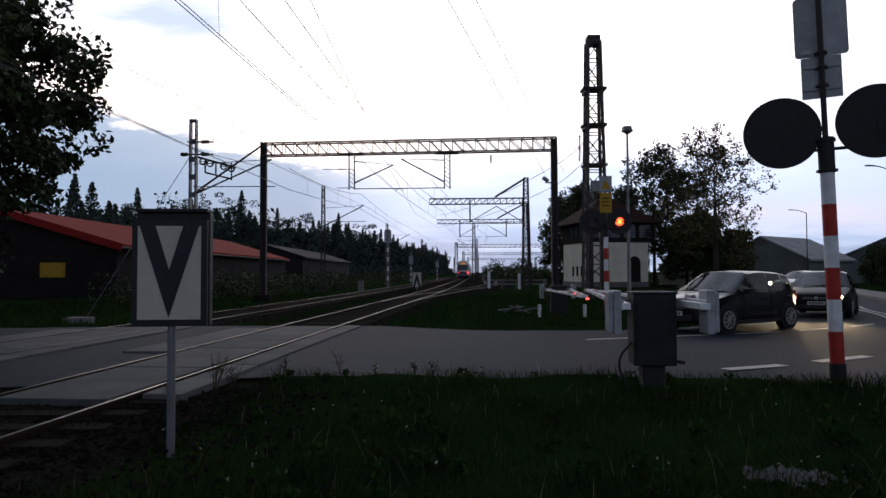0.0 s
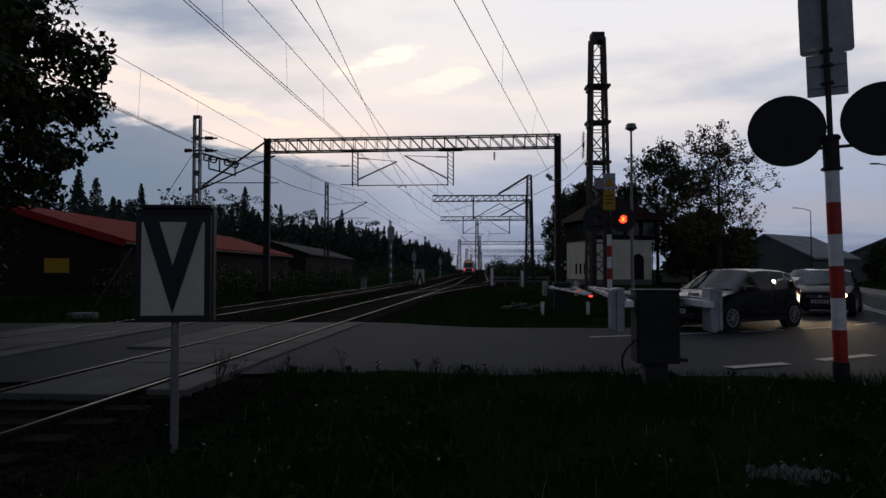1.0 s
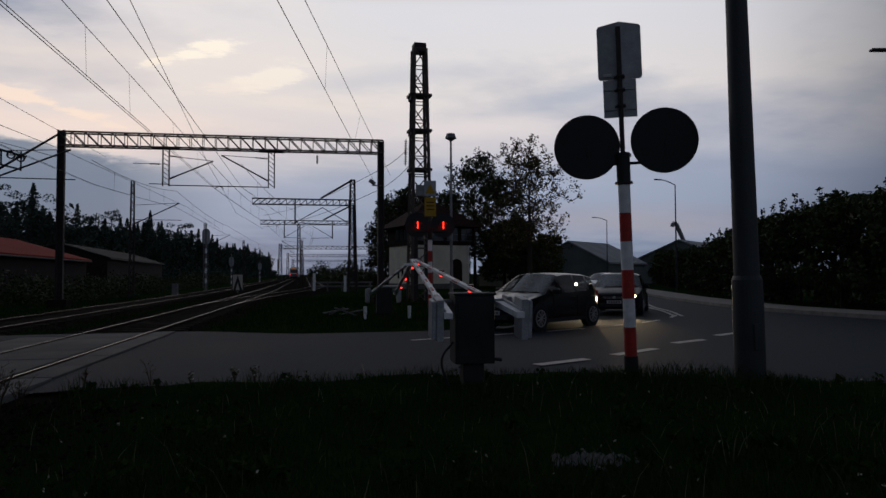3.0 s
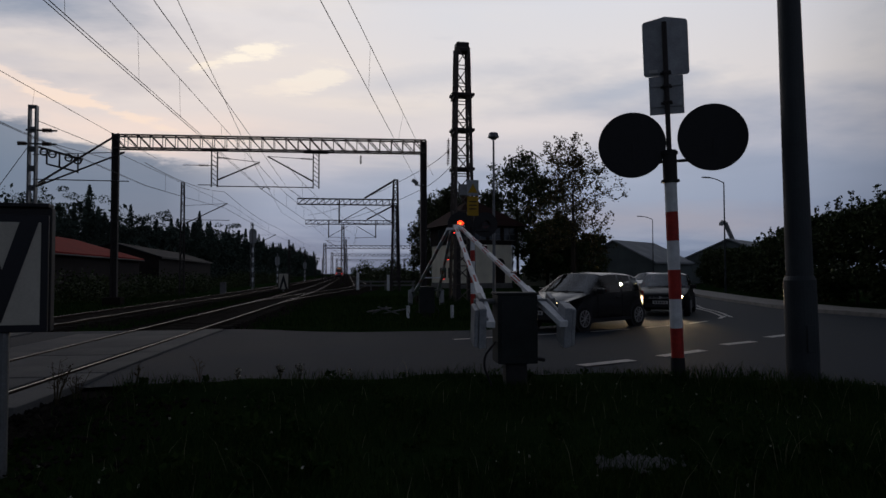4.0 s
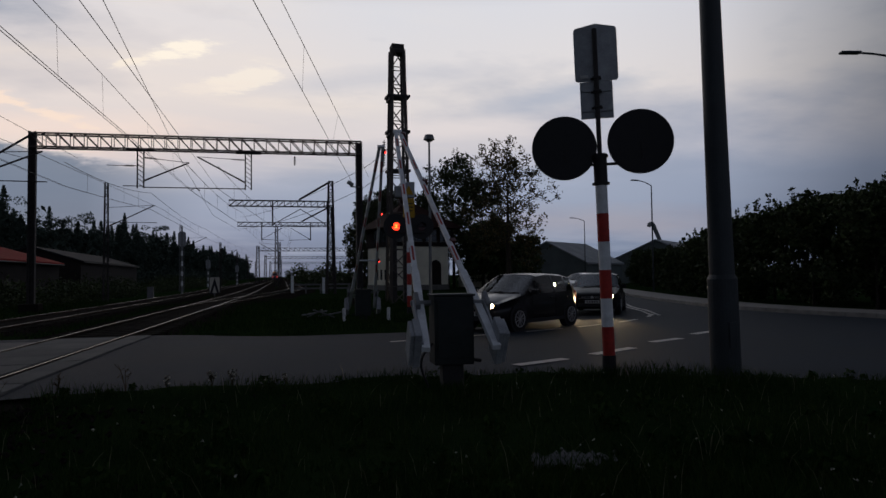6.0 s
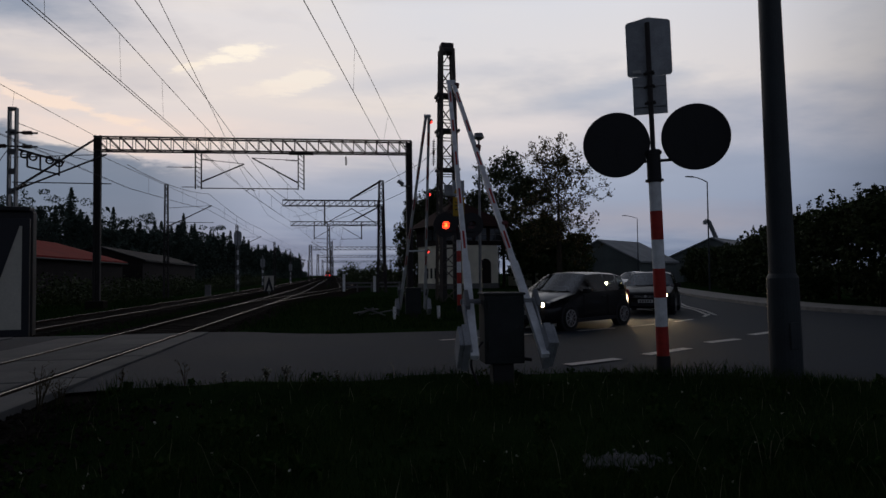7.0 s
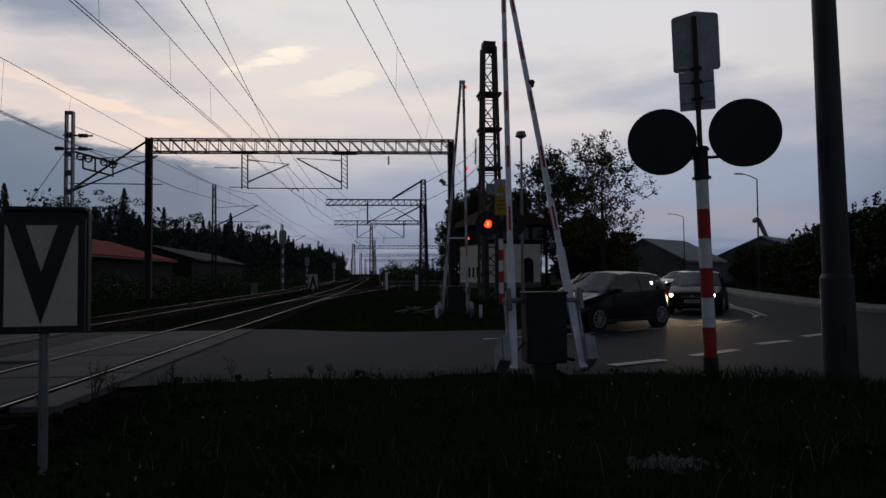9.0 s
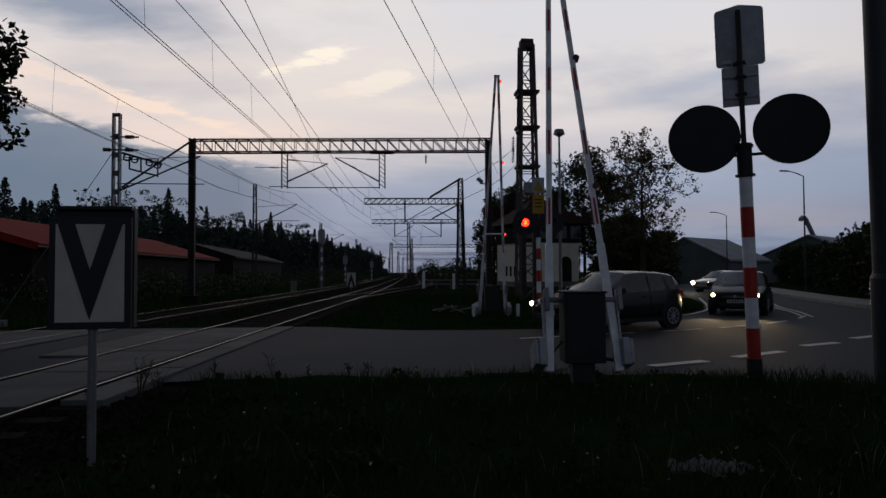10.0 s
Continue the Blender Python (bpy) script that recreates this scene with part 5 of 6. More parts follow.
    for i in range(5):
        part("plate_bar", bm_box((-h - 0.0295, -0.17 + 0.085 * i, 0.47, 0.004, 0.045, 0.06)), "black", body)
    part("badge", bm_rods(((-h - 0.03, 0, 0.63), (-h - 0.02, 0, 0.63), 0.05), n=16), "rim", body)
    part("sill_trim", bm_box((0.1, 0.86 * k, 0.24, 2.0, 0.04, 0.1), (0.1, -0.86 * k, 0.24, 2.0, 0.04, 0.1), bev=0.01), "black", body)
    part("wiper", bm_bars([((-h + 1.02, 0.5, 0.985), (-h + 1.12, -0.2, 1.0), 0.02), ((-h + 1.02, -0.1, 0.985), (-h + 1.12, -0.7, 0.985), 0.02)]), "black", body)
    return c


def facing(x, y, deg):
    """deg: the way that the car's nose points, from +x, anticlockwise."""
    return pose(x, y, road_z(x) + 0.02, 0, 0, deg - 180)


CAR1 = [(0.0, 7.5, 17.6, 212), (7.9, 7.5, 17.6, 212), (8.3, 7.45, 17.55, 211.5), (8.7, 7.28, 17.4, 209.5), (9.2, 6.95, 17.35, 208), (9.6, 6.6, 17.3, 207), (10.0, 6.2, 17.3, 205)]
car1 = car(facing(*CAR1[0][1:]), "carpaint", "dark hatchback waiting at the crossing with low headlights", "later")
car2 = car(facing(13.12, 23.05, 235), "carblack", "black saloon-fronted car queuing with lit headlights", "low", L=4.45, W=1.80, H=1.46)
car3 = car(facing(24.3, 45.2, 203), "carsilver", "pale silver car farther back with glaring headlights", "glare", L=4.4)

# beams of the two cars that wait farther back
for c, spread_, watts in ((car2, 0.66, 150), (car3, 0.66, 200)):
    for side in (-1, 1):
        beam = bpy.data.lights.new("headlamp_beam", "SPOT")
        beam.energy, beam.color, beam.spot_size, beam.spot_blend, beam.shadow_soft_size = watts, (1.0, 0.74, 0.42), radians(46), 0.8, 0.06
        o = new("headlamp_beam", beam)
        o.parent = c
        o.matrix_basis = look((-2.32, side * spread_, 0.675), (-12.0, side * spread_, 0.05))

# ---- train ----
TRAIN_Y = [(0.0, 150), (1.0, 175), (2.0, 204), (3.3, 243), (4.5, 283), (6.0, 335), (7.5, 390), (9.0, 448), (10.0, 490)]
train = empty("train", pose(cx(150) - 0.5, 150, RAIL_Z), "white and blue passenger train with red tail lamps and amber display", "train")
prof = [(-1.40, 0.5), (-1.42, 1.2), (-1.42, 2.6), (-1.30, 3.3), (-0.95, 3.75), (-0.4, 3.95), (0.4, 3.95), (0.95, 3.75), (1.30, 3.3), (1.42, 2.6), (1.42, 1.2), (1.40, 0.5)]
bm = bmesh.new()
rings = []
for y, k, dz in ((0.0, 0.80, 0.0), (0.5, 0.93, 0.0), (1.4, 1.0, 0), (18, 1, 0), (18.2, 0.9, 0), (18.8, 0.9, 0), (19, 1, 0), (36, 1, 0), (37, 0.92, 0)):
    rings.append([bm.verts.new((a * (0.85 + 0.15 * k if k > 0.85 else 0.93), y + (0.28 * max(0, b - 1.3) if y < 1 else 0), 0.5 + (b - 0.5) * (0.94 if k < 0.9 else 1))) for a, b in prof])
for r0, r1 in zip(rings, rings[1:]):
    for i in range(len(prof)):
        j = (i + 1) % len(prof)
        bm.faces.new((r0[i], r0[j], r1[j], r1[i]))
bm.faces.new(rings[0])
bm.faces.new(rings[-1])
bmesh.ops.recalc_face_normals(bm, faces=bm.faces[:])
tbody = part("body", bm, "trainwhite", train, "white painted car body", True)
part("cab_window", bm_box((0, 0, 0, 2.1, 0.06, 1.25, Matrix.Translation((0, 0.27, 2.42)) @ Matrix.Rotation(-0.272, 4, "X")), bev=0.02), "pane", tbody)
part("destination_display", bm_box((0, 0.50, 3.32, 1.1, 0.08, 0.24)), "dest", tbody, "glowing amber display")
part("skirt", bm_box((0, 0.4, 0.55, 2.3, 0.9, 0.5), bev=0.1), "traindark", tbody)
part("front_panel", bm_box((0, -0.06, 1.2, 1.9, 0.1, 0.55), bev=0.04), "traindark", tbody)
for s in (-1, 1):
    part("tail_lamp", bm_rods(((s * 0.98, -0.10, 1.25), (s * 0.98, 0.0, 1.25), 0.17), n=14), "tail", tbody, "glowing red tail lamp")
for y in (3, 14, 22, 33):
    part("bogie", bm_box((0, y, 0.35, 2.2, 2.8, 0.6), bev=0.05), "black", train)
part("pantograph", bm_bars([((-0.5, 8, 3.95), (0, 9.2, 4.8), 0.06), ((0.5, 8, 3.95), (0, 9.2, 4.8), 0.06), ((0, 9.2, 4.8), (0, 8.2, 5.5), 0.06), ((-0.8, 8.2, 5.5), (0.8, 8.2, 5.5), 0.08)]), "steel", train)

# ---- street lamps and poles ----


def street_lamp(x, y, h, arm, yaw, label, r=0.08, head=0.7):
    s = empty("street_lamp", Matrix.Translation((x, y, -0.1)) @ Matrix.Rotation(radians(yaw), 4, "Z"), label, "street lamp", "street lamps")
    bm = bmesh.new()
    rod(bm, (0, 0, 0), (0, 0, h), r, r * 0.55, 12)
    if arm:
        p = Vector((0, 0, h))
        for i in range(5):
            f = (i + 1) / 5
            q = Vector((-arm * f, 0, h + 0.35 * math.sin(f * 1.5)))
            rod(bm, p, q, r * 0.5, n=8)
            p = q
        part("pole", bm, "poleg", s)
        part("luminaire", bm_box((-arm - head / 2, 0, h + 0.36, head, 0.24, 0.09), bev=0.03), "poleg", s, "flat grey lantern, unlit")
    else:
        part("pole", bm, "galv", s)
        part("luminaire", bm_rods(((0, 0, h), (0, 0, h + 0.14), 0.08, 0.30), ((0, 0, h + 0.14), (0, 0, h + 0.40), 0.33, 0.24), n=8), "galv", s, "squat bell-shaped lantern, unlit")
    return s


street_lamp(10.1, 36.0, 9.0, 0, 0, "grey lamp post with a squat bell-shaped lantern", 0.10)
street_lamp(32.7, 48.4, 8.8, 1.4, 8, "tall bent-arm street lamp beside the bend")
street_lamp(43.7, 80, 8.5, 1.6, 8, "distant bent-arm street lamp by the road")
street_lamp(22.6, 17.5, 8.8, 2.0, -15, "bent-arm street lamp on the pavement")
pole = empty("lamp_pole", Matrix.Translation((6.35, 7.75, -0.1)) @ Matrix.Rotation(radians(-1.2), 4, "Y"), "thick grey-green steel lighting pole in the grass", "pole")
part("shaft", bm_rods(((0, 0, 1.45), (0, 0, 9.5), 0.165, 0.11), n=28), "poleg", pole)
part("base_sleeve", bm_rods(((0, 0, 0), (0, 0, 1.5), 0.20, 0.195), ((0, 0, 1.5), (0, 0, 1.56), 0.195, 0.166), n=28), "poleg", pole)
part("inspection_door", bm_box((-0.02, -0.196, 0.75, 0.12, 0.02, 0.35), bev=0.008), "poleg", pole)

# ---- buildings ----


def gable_house(name, x, y, yaw, w, l, eave, ridge, wallm, roofm, label, windows=(), over=0.4):
    """Ridge along local y; w across, l along; origin at the near middle."""
    b = empty(name, Matrix.Translation((x, y, -0.15)) @ Matrix.Rotation(radians(yaw), 4, "Z"), label, "building", "buildings")
    bm = bmesh.new()
    f = [bm.verts.new(p) for p in ((-w / 2, 0, 0), (w / 2, 0, 0), (w / 2, 0, eave), (0, 0, ridge), (-w / 2, 0, eave))]
    g = [bm.verts.new((v.co.x, l, v.co.z)) for v in f]
    bm.faces.new(f)
    bm.faces.new(g[::-1])
    for i in range(5):
        if i not in (2, 3):
            bm.faces.new((f[i], g[i], g[(i + 1) % 5], f[(i + 1) % 5]))
    bmesh.ops.recalc_face_normals(bm, faces=bm.faces[:])
    wall = part("wall", bm, wallm, b)
    sl = (ridge - eave) / (w / 2)
    for s in (-1, 1):
        bm = bmesh.new()
        a, e = Vector((0, -over, ridge + 0.06)), Vector((s * (w / 2 + over), -over, eave - over * sl + 0.06))
        vs = [bm.verts.new(p) for p in (a, e, e + Vector((0, l + 2 * over, 0)), a + Vector((0, l + 2 * over, 0)))]
        fc = bm.faces.new(vs)
        ex = bmesh.ops.extrude_face_region(bm, geom=[fc])
        for v in ex["geom"]:
            if isinstance(v, bmesh.types.BMVert):
                v.co.z += 0.18
        bmesh.ops.recalc_face_normals(bm, faces=bm.faces[:])
        part("roof_slope", bm, roofm, b)
        part("gutter", bm_rods(((s * (w / 2 + over), -over, eave - over * sl), (s * (w / 2 + over), l + over, eave - over * sl), 0.09), n=8), "steel" if roofm in ("roofred", "roofdark") else "galv", b)
    for (wx, wy, wz, sx, sy, sz, axis_) in windows:
        win = part("window", bm_box((wx, wy, wz, sx, sy, sz)), "pane", b)
    return b


red_shed = gable_house("red_roofed_shed", -30.2, 46.0, 0, 16.4, 50, 3.55, 6.0, "walldark", "roofred", "long dark shed with a red sheet-metal roof beside the tracks",
            (), 0.5)
part("fascia_board", bm_bars([((0, -0.55, 6.05), (8.8, -0.55, 3.42), 0.06, 0.5), ((0, -0.55, 6.05), (-8.8, -0.55, 3.42), 0.06, 0.5)]), "roofred", red_shed, "red gable fascia")
part("yellow_panel", bm_box((3.9, -0.06, 1.9, 1.7, 0.1, 1.0), bev=0.02), "yellow", red_shed, "yellow panel on the gable wall")
gable_house("grey_shed", -31, 118, 0, 14, 60, 4.4, 6.6, "walldark", "roofdark", "long shed with a dark felt roof behind the red one", (), 0.5)
gable_house("warehouse", 40.6, 85, -52, 11.5, 13, 3.0, 5.9, "wallgrey", "roofgrey", "grey warehouse with a pale sheet-metal roof", (), 0.3)
house = gable_house("grey_house", 60.0, 88, -50, 13, 20, 3.6, 6.4, "wallgrey", "roofgrey", "low grey house behind the hedge", (), 0.4)
to_house = house.matrix_basis.inverted()
part("flue", bm_rods(*[(to_house @ Vector(a), to_house @ Vector(b), 0.32) for a, b in (((63.2, 91.0, 5.6), (61.6, 91.0, 9.0)), ((61.6, 91.0, 9.0), (61.0, 91.0, 9.1)), ((61.0, 91.0, 9.1), (60.9, 91.0, 8.6)))], n=10), "galv", house, "bent silver flue pipe")
gable_house("white_outbuilding", 31.0, 80, 25, 3.6, 5, 1.9, 3.0, "plaster", "roofgrey", "small pale outbuilding under the trees", (), 0.2)

# signal box: pale ground floor, dark timber upper floor, hipped roof
sb = empty("signal_box", Matrix.Translation((18.0, 73.0, -0.15)) @ Matrix.Rotation(radians(12), 4, "Z"), "old signal box with pale plaster base and dark upper floor", "building", "buildings")
part("ground_floor", bm_box((-0.2, 0, 2.35, 6.5, 7.0, 4.7), bev=0.02), "plaster", sb, "pale cream plaster wall")
part("plinth", bm_box((-0.2, 0, 0.3, 6.65, 7.15, 0.6), bev=0.02), "concrete", sb)
part("upper_floor", bm_box((0, 0, 5.8, 7.2, 7.2, 2.2), bev=0.02), "walldark", sb, "dark timber upper floor")
bm = bmesh.new()
e = [bm.verts.new(p) for p in ((-4.5, -4.5, 6.7), (4.5, -4.5, 6.7), (4.5, 4.5, 6.7), (-4.5, 4.5, 6.7), (-0.8, 0, 9.6), (0.8, 0, 9.6))]
for q in ((0, 1, 5, 4), (1, 2, 5), (2, 3, 4, 5), (3, 0, 4), (3, 2, 1, 0)):
    bm.faces.new([e[i] for i in q])
part("roof", bm, "rooftile", sb, "hipped dark red tile roof")
part("chimney", bm_box((-0.6, 0.4, 9.6, 0.6, 0.6, 1.6), bev=0.02), "rooftile", sb)
for i in range(4):
    w = part("window", bm_box((-2.6 + 1.75 * i, -3.62, 5.85, 1.3, 0.08, 1.3), bev=0.01), "pane", sb)
    part("window_frame", bm_box((-2.6 + 1.75 * i, -3.67, 5.85, 0.06, 0.04, 1.3), (-2.6 + 1.75 * i, -3.67, 5.85, 1.3, 0.04, 0.06), (-2.6 + 1.75 * i, -3.67, 6.5, 1.42, 0.05, 0.08), (-2.6 + 1.75 * i, -3.67, 5.2, 1.42, 0.08, 0.08)), "concrete", w)
for i in range(3):
    part("window", bm_box((-3.62, -1.6 + 1.2 * i, 5.85, 0.08, 0.9, 1.3), bev=0.01), "pane", sb)
    part("small_window", bm_box((-3.47, -1.4 + 1.1 * i, 1.7, 0.06, 0.4, 1.1), bev=0.01), "pane", sb)
part("door", bm_box((1.5, -3.52, 1.35, 1.3, 0.1, 2.5), bev=0.02), "walldark", sb, "dark arched door")
part("door_arch", bm_rods(((1.5, -3.56, 2.6), (1.5, -3.47, 2.6), 0.65), n=24), "walldark", sb)
for s in (-3.48, 3.08):
    part("downpipe", bm_rods(((s, -3.6, 0.2), (s, -3.6, 6.7), 0.06), n=8), "steel", sb)

# ---- trees and woods ----
tree(-20.6, 25.5, 9.4, 4.6, 21, "dark shrubby tree below the oak", tips=260, per=70, size=0.13, base=0.04, trunk=0.12, clump=0.75)
tree(-18.6, 20.8, 14.6, 7.9, 11, "large dark oak with a spreading crown", tips=900, per=130, size=0.13, base=0.2, trunk=0.45, clump=0.8, inner=0.3, lobes=16)
tree(20.5, 50, 12.9, 4.7, 12, "slender tree with thin yellowing leaves and bare twigs", "leaf2", tips=520, per=15, size=0.10, base=0.17, trunk=0.26, clump=0.40, inner=0.05, lobes=10, peak=0.5)
tree(24.2, 76, 17.0, 5.6, 13, "tall dark leafy tree beside the signal box", "leaf_airy", tips=420, per=22, size=0.17, base=0.08, clump=0.62, lobes=11, inner=0.1)
tree(28.6, 78, 15.0, 4.8, 14, "dark leafy tree beside the signal box", "leaf_airy", tips=330, per=20, size=0.17, base=0.08, clump=0.62, lobes=10, inner=0.1)
tree(26.0, 69, 7.4, 4.0, 18, "dark leafy bush tree beside the signal box", tips=170, per=60, size=0.2, base=0.04, trunk=0.12, clump=0.75)
tree(31.5, 74, 6.2, 4.0, 19, "low dark leafy tree behind the outbuilding", tips=140, per=60, size=0.2, base=0.04, trunk=0.12, clump=0.75)
tree(22.5, 84, 13.4, 4.6, 16, "dark leafy tree behind the signal box", "leaf_airy", tips=300, per=26, size=0.18, base=0.06, clump=0.75, inner=0.1, lobes=9)
tree(17.2, 84, 13.3, 4.7, 15, "airy dark leafy tree behind the signal box", "leaf_airy", tips=330, per=24, size=0.17, base=0.05, clump=0.65, lobes=11, inner=0.1)
tree(16.6, 93, 12.8, 3.9, 17, "airy dark leafy tree beside the yard tracks", "leaf_airy", tips=240, per=32, size=0.17, base=0.04, clump=0.7, lobes=8, inner=0.1)
tree(21.0, 96, 14.0, 5.0, 20, "dark leafy tree behind the signal box", "leaf_airy", tips=240, per=36, size=0.2, base=0.06, clump=0.8)
for i, (x, y, h, w) in enumerate([(22.8, 19.5, 4.9, 2.4), (23.4, 23.0, 5.2, 2.6), (24.6, 26.5, 5.0, 2.5), (26.0, 30.5, 4.8, 2.4), (27.6, 34.5, 4.5, 2.3), (30.2, 39.5, 4.1, 2.2), (33.0, 44.5, 3.7, 2.0), (24.6, 15.5, 5.2, 2.6), (36.5, 50.0, 3.9, 2.2), (39.5, 57.0, 4.0, 2.4), (43.5, 66, 4.3, 2.4), (48, 72, 4.5, 2.6), (25.5, 21, 5.9, 2.6), (27.0, 26, 5.5, 2.6)]):
    tree(x, y, h, w, 30 + i, "dense dark hedge tree with upright shoots behind the pavement", tips=170, per=56, size=0.10, base=0.02, trunk=0.08, clump=0.5, spiky=9, inner=0.3)

rng = np.random.default_rng(5)


def spruce(x, y, h, w):
    """Tiers of drooping needle clumps round a spire."""
    c, r_ = [], []
    tiers = int(h / 0.5)
    for i in range(tiers + 1):
        g = i / tiers
        r = w * (1 - g) ** 0.8 * rng.uniform(0.7, 1.15) + 0.10
        for a in rng.uniform(0, 6.28) + np.arange(3) * 2.09 + rng.normal(size=3) * 0.4:
            q = r * rng.uniform(0.45, 0.8)
            c.append((x + math.cos(a) * q, y + math.sin(a) * q, h * (0.06 + 0.93 * g) - 0.3 * q + rng.uniform(-0.5, 0.2) * (1 - g)))
            r_.append(0.42 * r + 0.16)
    return list(leaf_cloud(rng, c, r_, 18 if y < 190 else 9, 0.24 if y < 190 else 0.36, 0.9))


def pine(x, y, h, w):
    """A thin stem, bare below, with flat-topped clumps of needles."""
    out = []
    for a in (0.0, 1.57):
        q = np.array((math.cos(a), math.sin(a), 0)) * 0.16
        b0, b1 = np.array((x, y, 0.0)), np.array((x, y, h * 0.9))
        out += [b0 - q, b0 + q, b1 + q * 0.5, b1 - q * 0.5]
    c = [(x + rng.normal() * w * 0.5, y + rng.normal() * w * 0.5, h * rng.uniform(0.60, 1.0)) for _ in range(10)]
    out += list(leaf_cloud(rng, c, [w * rng.uniform(0.35, 0.6) for _ in c], 60, 0.32, 0.55))
    return out


def broadleaf(x, y, h, w, dense):
    c = [(x + rng.normal() * w * 0.45, y + rng.normal() * w * 0.45, h * rng.uniform(0.25, 0.9)) for _ in range(14)]
    return list(leaf_cloud(rng, c, [w * rng.uniform(0.35, 0.55) for _ in c], 16, 0.7)) + list(leaf_cloud(rng, c, [w * rng.uniform(0.4, 0.62) for _ in c], dense, 0.22, 0.85))


wood = []
line = smooth_line([(-78, 95), (-64, 120), (-60, 175), (-39, 222), (-26, 280), (-15, 335), (-4, 420), (6, 560)], 3.6)
for p in line:
    for d in range(5):
        x, y = p.x - d * rng.uniform(4, 8) - rng.uniform(0, 3), p.y + rng.uniform(-3, 3)
        # the wood's height swells and falls along the edge
        swell = 1 + 0.16 * math.sin(p.y * 0.071) + 0.10 * math.sin(p.y * 0.19 + 1)
        h = (13.2 if p.y < 150 else 17.0 if p.y < 300 else 14.5) * swell * (0.85 + 0.06 * d) * rng.uniform(0.82, 1.12)
        kind_ = rng.uniform()
        if kind_ < 0.40:
            wood += spruce(x, y, h * rng.uniform(1.0, 1.3), h * 0.20)
        elif kind_ < 0.52:
            wood += pine(x, y, h * rng.uniform(1.0, 1.28), h * 0.20)
        else:
            wood += broadleaf(x, y, h, h * 0.30, 100 if y < 190 else 55)
        if d < 3:
            c = [(x + rng.uniform(1, 6), y + rng.normal() * 2, rng.uniform(0.3, 3.2)) for _ in range(6)]
            wood += list(leaf_cloud(rng, c, [1.7] * 6, 26, 0.5))
for x, y, h in ((-58.5, 108, 17.5), (-55.2, 107, 16.0), (-61, 112, 17.0), (-53.4, 109, 13.0), (-64, 110, 15.5)):
    wood += spruce(x, y, h, h * 0.19)
tagged(leaf_object("woodland", np.array(wood), "needle"), "dark mixed pine and broadleaf wood along the line", "woodland", kind="stuff")

brush = []
for i in range(220):
    y = rng.uniform(30, 170)
    x = cx(y) - rng.uniform(9.5, 15.5)
    s = rng.uniform(0.5, 1.4)
    if x > -21:
        brush += list(leaf_cloud(rng, [(x, y, s * 0.5), (x + 0.6, y + 0.5, s * 0.4)], [s, s * 0.8], 90, 0.10))
for i in range(260):
    y = rng.uniform(75, 330)
    x = cx(y) + rng.uniform(9, 30)
    s = rng.uniform(0.6, 1.6)
    brush += list(leaf_cloud(rng, [(x, y, s * 0.6)], [s], 40, 0.25))
for i in range(60):
    y = rng.uniform(300, 500)
    x = cx(y) + rng.uniform(6, 60)
    s = rng.uniform(1.5, 3.5)
    brush += list(leaf_cloud(rng, [(x, y, s * 0.9)], [s], 50, 0.6))
for x, y, s in ((16.5, 200, 2.9), (23.0, 200, 3.4), (26.0, 210, 3.0), (20.0, 215, 2.0)):
    brush += list(leaf_cloud(rng, [(x + rng.normal() * s * 0.4, y, s * rng.uniform(0.4, 1.4)) for _ in range(6)], [s * 0.6] * 6, 50, 0.3))
for i in range(150):
    y = rng.uniform(95, 260)
    x = y * rng.uniform(0.035, 0.16)
    if x > cx(y) + 7.5:
        s = rng.uniform(0.6, 1.5)
        brush += list(leaf_cloud(rng, [(x, y, s * 0.6), (x + s, y + 1, s * 0.5)], [s, s * 0.8], 45, 0.22))
tagged(leaf_object("undergrowth", np.array(brush), "leaf"), "low dark bushes along the railway", "undergrowth", kind="stuff")

# ---- grass ----


def blades(rng, n, region, hmin, hmax, width):
    v, f = [], []
    k = 0
    while k < n:
        x, y = region(rng)
        if on_road(x, y, -0.05) or abs(x - cx(y)) < 1.5 or abs(x - cx(y) + 4.3) < 1.6:
            continue
        k += 1
        h = rng.uniform(hmin, hmax) * (0.55 + 0.9 * max(0, noise.noise(Vector((x * 0.6, y * 0.6, 7))) + 0.4))
        z = ground_z(x, y) - 0.02
        a = rng.uniform(0, 6.28)
        c, s = math.cos(a) * width, math.sin(a) * width
        lx, ly = rng.normal() * 0.4 * h, rng.normal() * 0.4 * h
        i = len(v)
        v += [(x - c, y - s, z), (x + c, y + s, z), (x + lx * 0.4 + c * 0.7, y + ly * 0.4 + s * 0.7, z + h * 0.6), (x + lx * 0.4 - c * 0.7, y + ly * 0.4 - s * 0.7, z + h * 0.6), (x + lx, y + ly, z + h * 0.95)]
        f += [(i, i + 1, i + 2, i + 3), (i + 3, i + 2, i + 4)]
    return v, f


def near_region(rng):
    y = 1.8 + 8.6 * rng.uniform() ** 1.3
    return rng.uniform(-0.75 * y - 0.5, 1.15 * y + 0.6), y


def far_region(rng):
    y = rng.uniform(17.3, 46)
    return rng.uniform(cx(y) + 1.4, 13), y


def left_region(rng):
    y = rng.uniform(17.5, 50)
    return rng.uniform(-20, cx(y) - 5.8), y


def between(rng):
    y = rng.uniform(18.3, 60)
    return cx(y) - rng.uniform(1.6, 2.7), y


